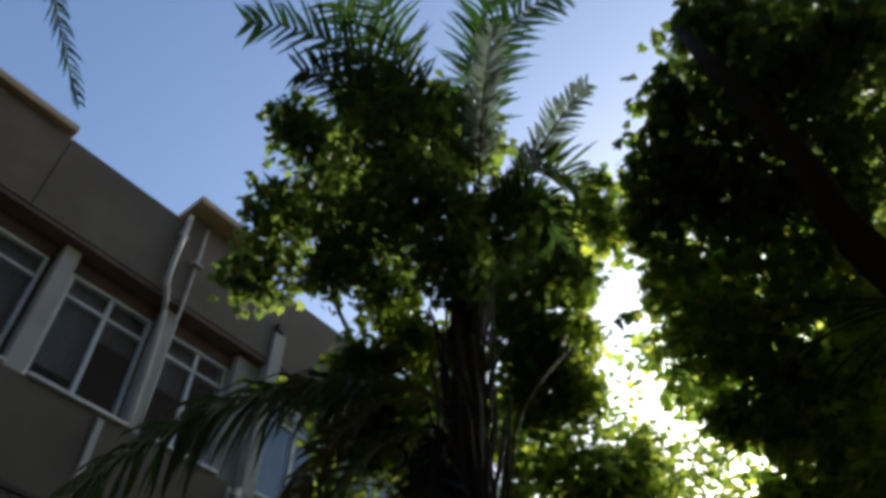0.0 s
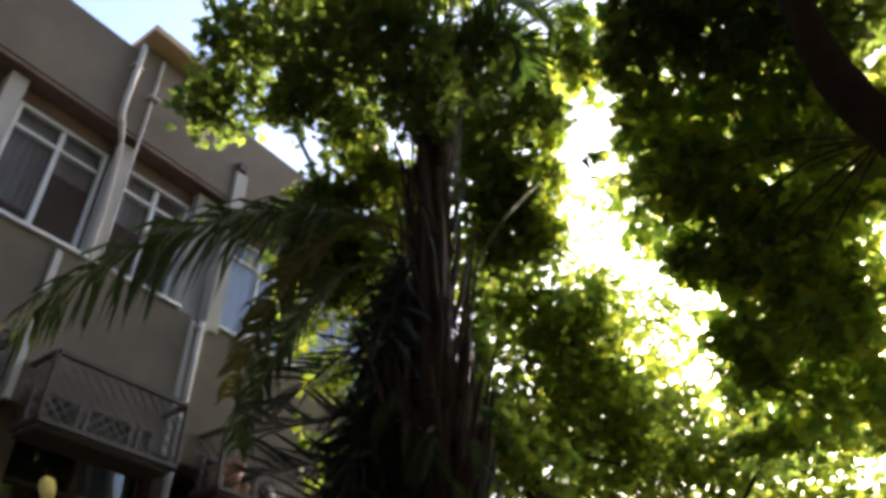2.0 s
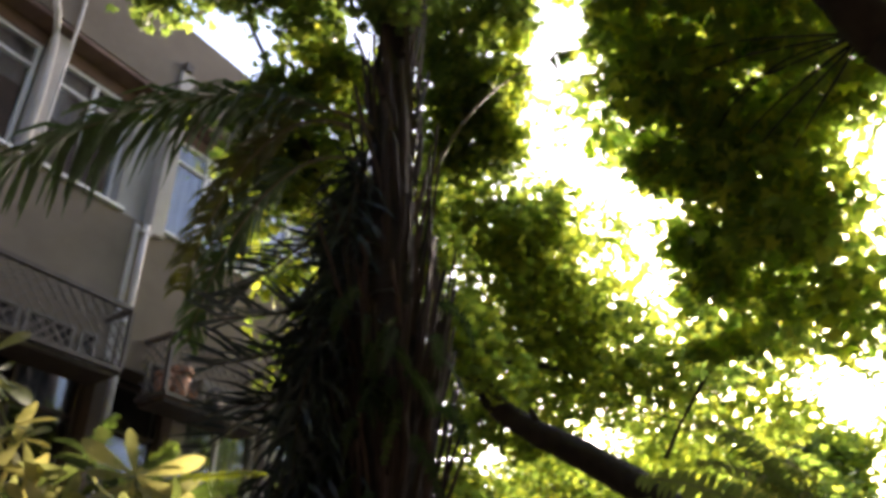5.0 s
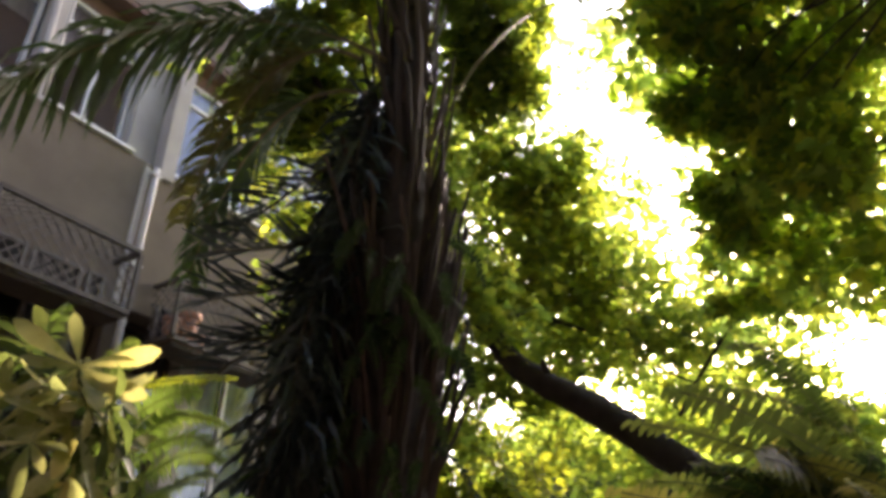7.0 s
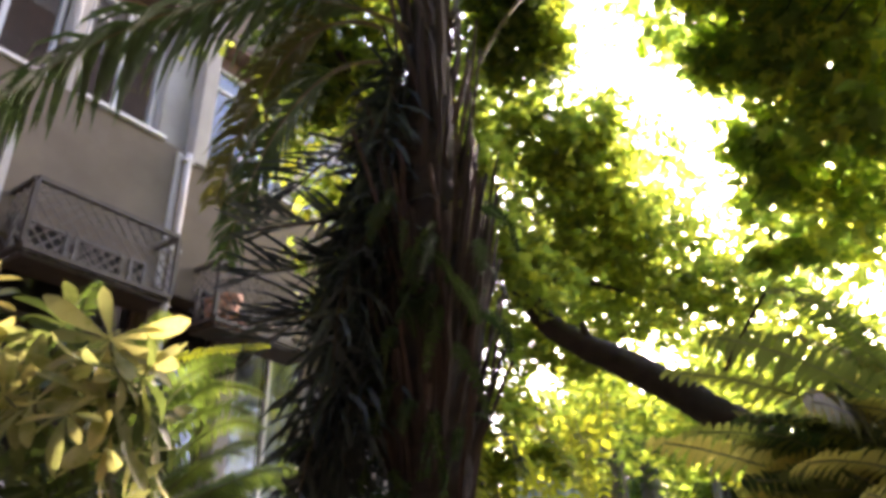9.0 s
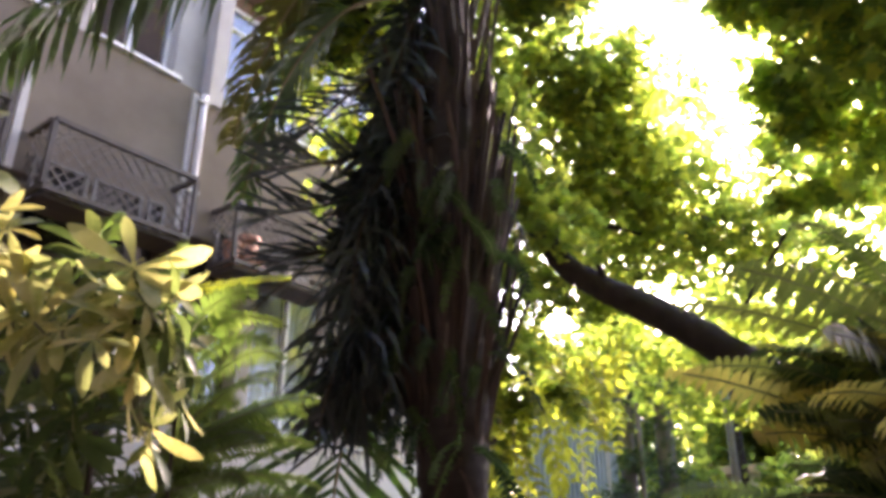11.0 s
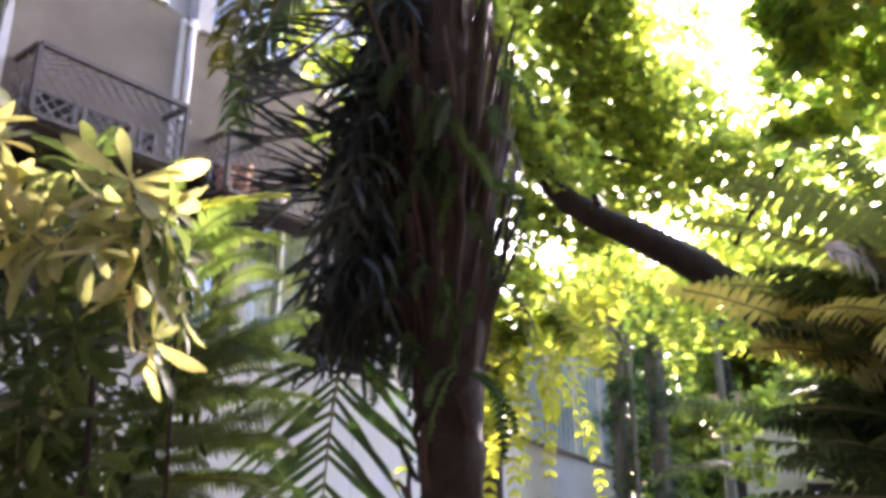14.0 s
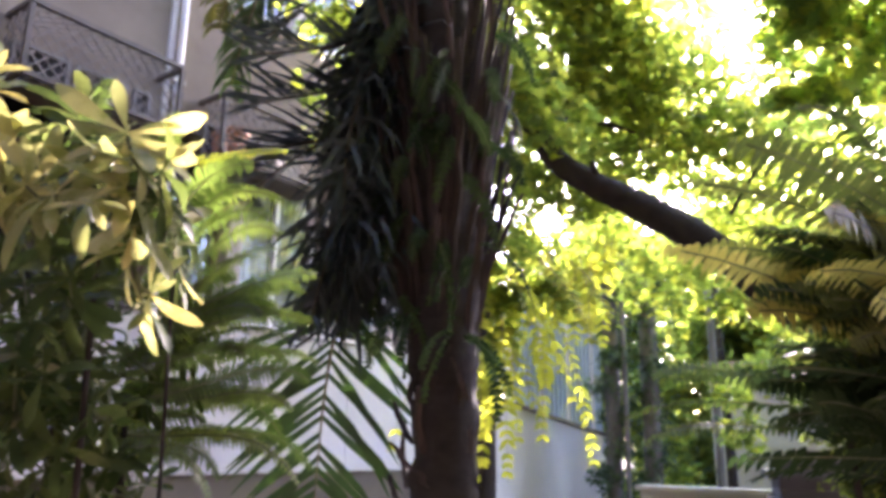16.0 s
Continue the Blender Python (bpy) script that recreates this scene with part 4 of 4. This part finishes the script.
def tree(name, label, trunk, limbs, crowns, mat=LIMB):
    """trunk and limbs: (points, first radius, last radius)."""
    t = thing(name, label, "tree")
    pts, r0, r1 = trunk
    line = chain(pts, 6)
    tube("trunk", line, np.linspace(r0, r1, len(line)), mat, t, sides=14, rough=0.1, seed=2)
    for i, (pts, a, b) in enumerate(limbs):
        line = chain(pts, 6)
        tube("limb", line, np.linspace(a, b, len(line)), mat, t, sides=10, rough=0.08, seed=i)
    for i, (clumps, dens, size, m, lab) in enumerate(crowns):
        crown("crown", clumps, dens, size, m, t, lab, seed=20 + i + len(label))
    return t


tree("broadleaf_tree", "tall green broad-leaved tree behind the palm", ([(-5.3, 6.0, 0), (-5.25, 6.0, 2.5), (-5.1, 5.6, 4.5), (-5.0, 5.0, 6.6)], 0.16, 0.06),
     [([(-5.2, 5.9, 3.4), (-5.0, 4.6, 5.0), (-5.0, 3.4, 6.4)], 0.06, 0.015)] + bough_limbs(BOUGHS_MIDDLE, (-5.1, 5.7, 4.3)) + bough_limbs(BOUGHS_SIDE, (-5.15, 5.8, 4.1), 0.014),
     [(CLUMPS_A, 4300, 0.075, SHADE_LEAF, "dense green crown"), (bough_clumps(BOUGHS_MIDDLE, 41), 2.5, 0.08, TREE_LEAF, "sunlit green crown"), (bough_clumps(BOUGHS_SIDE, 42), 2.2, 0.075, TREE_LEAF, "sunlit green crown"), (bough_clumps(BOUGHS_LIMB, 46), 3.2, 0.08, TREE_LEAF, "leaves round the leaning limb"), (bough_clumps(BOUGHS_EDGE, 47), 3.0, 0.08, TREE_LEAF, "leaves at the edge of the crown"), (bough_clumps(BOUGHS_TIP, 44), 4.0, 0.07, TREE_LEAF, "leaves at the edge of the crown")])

# high clumps wear the shaded leaf copy, low ones the sunlit copy
tree("shade_tree", "leaning broad-leaved tree with a dark limb overhead", ([(0.9, 5.2, 0), (0.6, 5.1, 1.6), (-0.3, 4.7, 3.2), (-1.15, 4.15, 4.28)], 0.2, 0.13),
     [([(-1.15, 4.15, 4.28), (-1.24, 3.93, 4.43), (-1.29, 3.67, 4.64), (-1.28, 3.46, 4.86), (-1.4, 3.2, 5.6), (-1.5, 3.3, 6.3)], 0.12, 0.03)] + bough_limbs(BOUGHS_RIGHT, (-1.2, 4.12, 4.33), 0.008),
     [([c for c in CLUMPS_B if c[2] > 5.35], 4200, 0.08, SHADE_LEAF, "dense crown in the shade-darkened leaf colour"), ([c for c in CLUMPS_B if c[2] <= 5.35], 1900, 0.085, RIGHT_LEAF, "green crown"), (BLOCKERS_BACK, 700, 0.14, SHADE_LEAF, "added leaf clumps that block the sun"), (bough_clumps(BOUGHS_OVER + BOUGHS_LOW, 48), 2.3, 0.085, RIGHT_LEAF, "green crown"), (bough_clumps(BOUGHS_RIGHT, 43), 2.2, 0.085, RIGHT_LEAF, "green crown"), (BLOCKERS_OVER, 600, 0.16, SHADE_LEAF, "added unseen leaves overhead that block the sky"), (BLOCKERS_HIGH, 700, 0.17, SHADE_LEAF, "added unseen leaves higher up that block the sky")])

leaning = tree("leaning_tree", "tree with a thick brown limb leaning across the garden", ([(-1.2, 6.2, 0), (-1.7, 6.05, 1.2), (-2.86, 5.76, 2.49), (-3.06, 5.76, 2.7), (-3.55, 5.73, 3.09), (-3.9, 5.65, 3.33), (-4.22, 5.6, 3.59), (-4.49, 5.59, 4.05), (-4.77, 5.62, 4.57), (-4.99, 5.7, 5.24)], 0.135, 0.06),
     [([(-3.34, 6.5, 3.24), (-3.13, 6.48, 3.52), (-2.76, 6.34, 3.85), (-2.43, 6.21, 4.05), (-2.1, 5.88, 4.13)], 0.016, 0.009), ([(-3.92, 5.65, 3.36), (-3.92, 5.6, 3.44), (-3.93, 5.56, 3.51)], 0.03, 0.02)], [])

tree("garden_tree", "leafy trees at the end of the garden", ([(-6.0, 13.3, 0), (-6.0, 13.3, 2.0), (-6.1, 13.4, 4.5)], 0.09, 0.05), [],
     [(CLUMPS_G, 950, 0.12, TREE_LEAF, "light green crown"), (bough_clumps(BOUGHS_FAR, 45), 3.4, 0.11, TREE_LEAF, "sunlit yellow-green crown")])


def hanging_sprays(tree_thing):
    """Thin drooping twigs with paired leaves, hanging from the leaning tree."""
    rng = random.Random(61)
    tops = [(-4.76, 5.52, 2.88), (-4.64, 5.86, 2.84), (-4.48, 6.17, 2.97), (-4.31, 6.23, 3.09), (-4.71, 5.52, 2.5)]
    for i in range(34):
        p = Vector(tops[i % 5]) + Vector((rng.gauss(0, 0.1), rng.gauss(0, 0.15), rng.gauss(0, 0.1)))
        L = rng.uniform(0.35, 0.8) if i % 5 in (2, 3) else rng.uniform(0.5, 1.5)
        o = Vector((rng.gauss(0, 0.16), rng.gauss(0, 0.16), 0))
        frond(tree_thing, (p, p + o + Vector((0, 0, -0.3 * L)), p + o * 1.6 + Vector((0, 0, -0.65 * L)), p + o * 1.8 + Vector((0, 0, -L))), 0.1, LIGHT_LEAF, int(L * 11) + 3, 0.35, 0.018, 0.1, 0.9, 900 + i, 0.004, "", 0.1, "hanging_spray")


hanging_sprays(leaning)


def far_trees():
    rng = np.random.default_rng(12)
    for i in range(9):
        x, y = -16 + i * 3.4 + rng.uniform(-0.8, 0.8), 22 + rng.uniform(-2, 4)
        h = rng.uniform(5, 8)
        cl = [(x + rng.uniform(-1.4, 1.4), y + rng.uniform(-1.2, 1.2), h * rng.uniform(0.3, 1.0), rng.uniform(0.8, 1.3)) for _ in range(12)]
        tree("far_tree", "leafy green tree beyond the garden", ([(x, y, 0), (x, y, h * 0.4), (x + 0.2, y, h * 0.8)], 0.14, 0.05), [], [(cl, 420, 0.2, TREE_LEAF, "")])


far_trees()


def hedge():
    rng = np.random.default_rng(31)
    cl = [(-13 + 12.5 * rng.random(), 17.5 + rng.uniform(-0.5, 0.5), 0.4 + 5.8 * rng.random(), rng.uniform(0.55, 0.9)) for _ in range(170)]
    tree("tall_hedge", "tall loose green hedge closing the garden", ([(-6.5, 17.5, 0), (-6.5, 17.5, 2), (-6.5, 17.5, 4)], 0.08, 0.04), [], [(cl, 620, 0.17, TREE_LEAF, "")])


hedge()


def ivy_post(x, y, h, r, seed, ivy=900):
    t = thing("ivy_trunk", "pale upright trunk overgrown with ivy", "tree", "trunks by the garden wall")
    tube("trunk", chain([(x, y, 0), (x + 0.02, y, h * 0.5), (x, y + 0.03, h)], 5), r, GREYBARK, t, sides=10, rough=0.05)
    cl = [(x + 0.1 * math.sin(k * 2.3), y + 0.1 * math.cos(k * 1.7), 0.3 + k * h / 12, r * 2.4) for k in range(12)]
    crown("ivy", cl, ivy, 0.08, IVY, t, "dark green ivy", seed, 3)


ivy_post(-7.1, 12.05, 5.0, 0.04, 1, 60)
ivy_post(-7.35, 12.1, 5.4, 0.12, 2, 3600)
ivy_post(-6.95, 12.6, 5.0, 0.14, 3, 2200)
ivy_post(-6.14, 13.2, 4.2, 0.06, 4, 120)


# ---- plants close to the camera ----
def schefflera_leaf(parent, at, n0, size, material, rng, droop=0.25, name="leaf"):
    """A hand of seven to nine leaflets round the end of a stalk, facing n0."""
    n0 = Vector(n0).normalized()
    u = n0.orthogonal().normalized()
    w = n0.cross(u)
    v, f = [], []
    k = rng.choice((5, 6, 7, 7, 8))
    a0 = rng.uniform(0, 6.28)
    prof = ((0.0, 0.015), (0.18, 0.035), (0.42, 0.09), (0.7, 0.135), (0.88, 0.11), (1.0, 0.025))
    for i in range(k):
        a = a0 + 5.4 * i / k + rng.uniform(-0.2, 0.2)
        d = u * math.cos(a) + w * math.sin(a)
        s = n0.cross(d)
        L = size * rng.uniform(0.65, 1.2)
        dr = droop * rng.uniform(0.3, 2.6)
        b = len(v)
        for x, h in prof:
            c = Vector(at) + d * (L * x) + n0 * (L * (0.12 * x - dr * x * x))
            v += [c + s * (h * L) + n0 * (0.05 * L * h * 6), c, c - s * (h * L) + n0 * (0.05 * L * h * 6)]
        for q in range(len(prof) - 1):
            r = b + 3 * q
            f += [(r, r + 1, r + 4, r + 3), (r + 1, r + 2, r + 5, r + 4)]
    return soup(name, v, f, material, parent, "", True)


def schefflera():
    s = thing("schefflera_shrub", "variegated schefflera shrub with cream-edged fingered leaves", "shrub")
    rng = random.Random(21)
    root = Vector((-2.85, 1.65, 0))
    front = [(-2.48, 1.55, 1.93, 0.0407, 4, 0.9), (-2.42, 1.62, 1.9, 0.0366, 4, 0.9), (-2.44, 1.62, 2.02, 0.0154, 2, 1), (-2.58, 1.47, 2.09, 0.0154, 2, 0.9), (-2.59, 1.48, 2.05, 0.0171, 1, 0.8), (-2.42, 1.66, 1.96, 0.0299, 3, 0.6), (-2.53, 1.62, 1.99, 0.0313, 4, 0.3), (-2.59, 1.58, 1.98, 0.0313, 3, 0.3), (-2.53, 1.6, 2.05, 0.0107, 1, 0), (-2.58, 1.52, 1.96, 0.0427, 4, 0.4), (-2.46, 1.66, 1.85, 0.03, 2, 0.15), (-2.59, 1.64, 1.82, 0.022, 2, 0.4), (-2.56, 1.4, 2.18, 0.02, 2, 0.5), (-2.55, 1.31, 2.15, 0.025, 3, 0.5)]
    middle = [(-2.7, 1.64, 1.74, 0.019, 1, 0.6), (-2.68, 1.6, 1.87, 0.0656, 6, 0.08), (-2.67, 1.71, 1.82, 0.0684, 6, 0.05), (-2.77, 1.66, 1.71, 0.0977, 7, 0), (-2.75, 1.77, 1.66, 0.0916, 7, 0), (-2.6, 1.72, 1.66, 0.018, 1, 0), (-2.76, 1.72, 1.58, 0.078, 5, 0), (-2.78, 1.62, 1.8, 0.0782, 6, 0), (-2.8, 1.75, 1.76, 0.0953, 7, 0), (-2.78, 1.5, 1.93, 0.103093, 6, 0.15), (-2.82, 1.55, 1.7, 0.121837, 6, 0.05)]
    back = [(-2.52, 1.73, 1.93, 0.0374, 4, 0.15), (-2.74, 1.8, 1.77, 0.0741, 5, 0), (-2.91, 1.72, 1.61, 0.105945, 6, 0), (-2.79, 1.7, 1.92, 0.0847, 6, 0), (-2.68, 1.62, 1.65, 0.054, 3, 0), (-2.77, 1.65, 1.56, 0.056, 3, 0), (-2.72, 1.75, 1.57, 0.0684, 4, 0), (-2.93, 1.79, 1.74, 0.125504, 8, 0), (-2.99, 1.72, 1.78, 0.125504, 8, 0), (-2.83, 1.87, 1.57, 0.088016, 5, 0)]
    crownc = front + middle + back
    hub = Vector((-2.98, 1.79, 1.81))
    tube("main_stem", chain([root, root.lerp(hub, 0.5) + Vector((-0.05, 0.06, 0)), hub], 5), np.linspace(0.014, 0.007, 11), LIMB, s, sides=7)
    for x, y, z, r, n, kind in crownc:
        c = Vector((x - 0.01, y - 0.01, z - 0.03))
        mid = hub.lerp(c, 0.5) + Vector((rng.uniform(-0.08, 0), rng.uniform(0, 0.08), 0.02))
        tube("stem", chain([hub, mid, c], 5), np.linspace(0.004, 0.0022, 11), STEM, s, sides=6)
        for i in range(n + 1):
            o = Vector((rng.gauss(0, 1), rng.gauss(0, 1), rng.gauss(0, 0.9))) * r * 0.75
            n0 = Vector((0.55, -0.55, 0.55)) + Vector((rng.gauss(0, 0.7), rng.gauss(0, 0.7), rng.gauss(0, 0.6))) + o * 1.5
            m = VARIEGATED if rng.random() < kind else GREENISH
            schefflera_leaf(s, c + o, n0, rng.uniform(0.058, 0.1) * (1.0 if m is VARIEGATED else 0.85), m, rng)
            tube("stalk", [c, c + o * 0.5 - Vector((0, 0, 0.01)), c + o], 0.0022, STEM, s, sides=4)


schefflera()


def fern_frond(parent, ctrl, w, material, n=34, seed=1):
    """A sword-shaped frond: close pinnae in two rows along one rib."""
    rng = np.random.default_rng(seed)
    line = bez(ctrl, n)
    roll = rng.uniform(0.25, 1.25) * (1 if seed % 2 else -1)
    v, f = [p for p in line], []
    for i in range(1, n):
        d = line[i + 1] - line[i]
        step = np.linalg.norm(d)
        d /= step
        side = np.cross(d, (0.1, 0.1, 1))
        side /= np.linalg.norm(side) + 1e-9
        up = np.cross(side, d)
        side, up = side * math.cos(roll) + up * math.sin(roll), up * math.cos(roll) - side * math.sin(roll)
        L = w * math.sin(math.pi * (0.12 + 0.86 * i / n)) ** 0.6 * rng.uniform(0.85, 1.1)
        for q in (1, -1):
            way = side * q + d * 0.35 + up * rng.uniform(-0.3, 0.15)
            way /= np.linalg.norm(way)
            b = len(v)
            m1 = line[i] + way * L * 0.55
            v += [m1 + d * step * 0.1, m1 + d * step * 0.8, line[i] + way * L + d * step * 0.4 - np.array((0, 0, 0.18 * L))]
            f += [(i, i + 1, b + 1, b), (b, b + 1, b + 2)]
    ob = soup("frond", v, f, material, parent)
    tube("rib", line[::4], 0.0018, STEM, ob, sides=4)


def fern(name, label, root, ends, w, material, n, seed, lift=0.25, jitter=0.1, tiers=0.0, pinnae=36):
    t = thing(name, label, "fern")
    rng = random.Random(seed)
    x, y, z = root
    tube("stem", chain([(x, y, -0.02), (x + 0.02, y + 0.02, z * 0.5), (x, y, z)], 5), np.linspace(w * 0.26, w * 0.16, 11), LIMB, t, "slender brown fern stem", 7)
    for i in range(n):
        e = Vector(ends[i % len(ends)]) + Vector([rng.gauss(0, jitter) for _ in range(3)])
        r = Vector(root) + Vector([rng.gauss(0, 0.05) for _ in range(3)])
        r.z += (e.z - r.z) * tiers
        h = max(r.z, e.z) + lift * rng.uniform(0.3, 1.2)
        a = r.lerp(e, 0.3)
        b = r.lerp(e, 0.75)
        fern_frond(t, (r, (a.x, a.y, max(a.z, h - 0.1)), (b.x, b.y, h), e), w * rng.uniform(0.8, 1.2), material, pinnae, seed * 100 + i)


trunk_fern()


def dark_shrub():
    s = thing("dark_shrub", "dark small-leaved shrub beside the path", "shrub")
    cl = [(-1.87, 3.05, 2.04, 0.09), (-1.93, 3.06, 1.89, 0.1), (-1.95, 3.11, 1.72, 0.12), (-2, 3.1, 1.8, 0.08), (-1.81, 3.06, 2.17, 0.08), (-1.8, 3.05, 2.07, 0.1), (-1.84, 3.08, 1.91, 0.1), (-1.87, 2.99, 1.73, 0.09), (-1.86, 3.05, 1.62, 0.11), (-1.83, 3, 1.71, 0.09), (-1.88, 3.02, 1.53, 0.09)]
    tube("stem", chain([(cl[0][0], cl[0][1], 0), (cl[0][0], cl[0][1], 0.8), cl[0][:3]], 4), 0.02, LIMB, s)
    crown("foliage", cl, 26000, 0.03, SHADE_LEAF, s, "leaves in the shade-darkened leaf colour", 5, 3)


dark_shrub()
fern("fern", "green sword fern under the schefflera", (-2.76, 1.81, 1.67), [(-2.54, 1.98, 1.92), (-2.57, 2, 1.82), (-2.64, 2.04, 1.72), (-2.65, 2.07, 1.63), (-2.51, 1.91, 2), (-2.5, 1.83, 2.04), (-2.61, 2.01, 1.87), (-2.62, 2.04, 1.77), (-2.6, 2.03, 1.82), (-2.65, 2.09, 1.74), (-2.65, 2.11, 1.65), (-2.69, 2.12, 1.56), (-2.6, 1.96, 1.85), (-2.63, 2.03, 1.78), (-2.62, 2.06, 1.69), (-2.65, 2.06, 1.62), (-2.68, 2.06, 1.53), (-2.64, 1.91, 1.89), (-2.61, 1.92, 1.73), (-2.7, 1.92, 1.5), (-2.53, 1.91, 1.95), (-2.69, 1.89, 1.61), (-2.66, 1.96, 1.48), (-2.57, 1.9, 1.91)], 0.034, FERN_LEAF, 34, 3, 0.06, 0.035, 0.5, 40)
# gold for the sunlit top, dark green for shade, both in the colour
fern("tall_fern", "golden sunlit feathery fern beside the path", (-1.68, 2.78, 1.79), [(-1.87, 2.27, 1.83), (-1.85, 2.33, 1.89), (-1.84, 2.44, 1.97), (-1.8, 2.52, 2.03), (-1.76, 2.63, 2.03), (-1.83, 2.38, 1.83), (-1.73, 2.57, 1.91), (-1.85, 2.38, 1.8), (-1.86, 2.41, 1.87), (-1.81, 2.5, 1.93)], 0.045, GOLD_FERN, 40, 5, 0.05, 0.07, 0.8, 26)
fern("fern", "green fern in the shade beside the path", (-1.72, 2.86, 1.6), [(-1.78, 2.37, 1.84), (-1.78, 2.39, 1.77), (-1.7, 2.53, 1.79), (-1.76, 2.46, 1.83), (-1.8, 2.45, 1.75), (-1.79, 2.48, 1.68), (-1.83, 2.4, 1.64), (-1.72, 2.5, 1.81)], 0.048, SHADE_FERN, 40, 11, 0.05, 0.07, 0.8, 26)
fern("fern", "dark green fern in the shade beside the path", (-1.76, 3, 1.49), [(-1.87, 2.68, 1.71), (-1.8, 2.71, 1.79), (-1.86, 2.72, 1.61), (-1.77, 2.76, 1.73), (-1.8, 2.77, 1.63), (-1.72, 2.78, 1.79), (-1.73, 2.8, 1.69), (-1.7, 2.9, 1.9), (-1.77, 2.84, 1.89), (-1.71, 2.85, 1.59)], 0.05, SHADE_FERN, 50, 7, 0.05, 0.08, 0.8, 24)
fern("fern", "arching yellow-green fern fronds over the path", (-1.89, 2.86, 1.68), [(-2.26, 2.67, 1.62), (-2.21, 2.75, 1.72), (-2.03, 2.76, 1.77)], 0.045, FERN_LEAF, 5, 9, 0.06, 0.025, 0.6, 28)
fern("fern", "bright yellow fern tip reaching out past the shrub", (-2.59, 1.77, 2.03), [(-2.45, 1.87, 2.06)], 0.018, LIGHT_LEAF, 1, 13, 0.02, 0.004, 0.6, 30)
fern("fern", "upright green fern tips among the schefflera leaves", (-2.64, 1.67, 2.02), [(-2.61, 1.63, 2.15), (-2.57, 1.75, 2.1)], 0.028, FERN_LEAF, 4, 14, 0.01, 0.008, 0.0, 30)
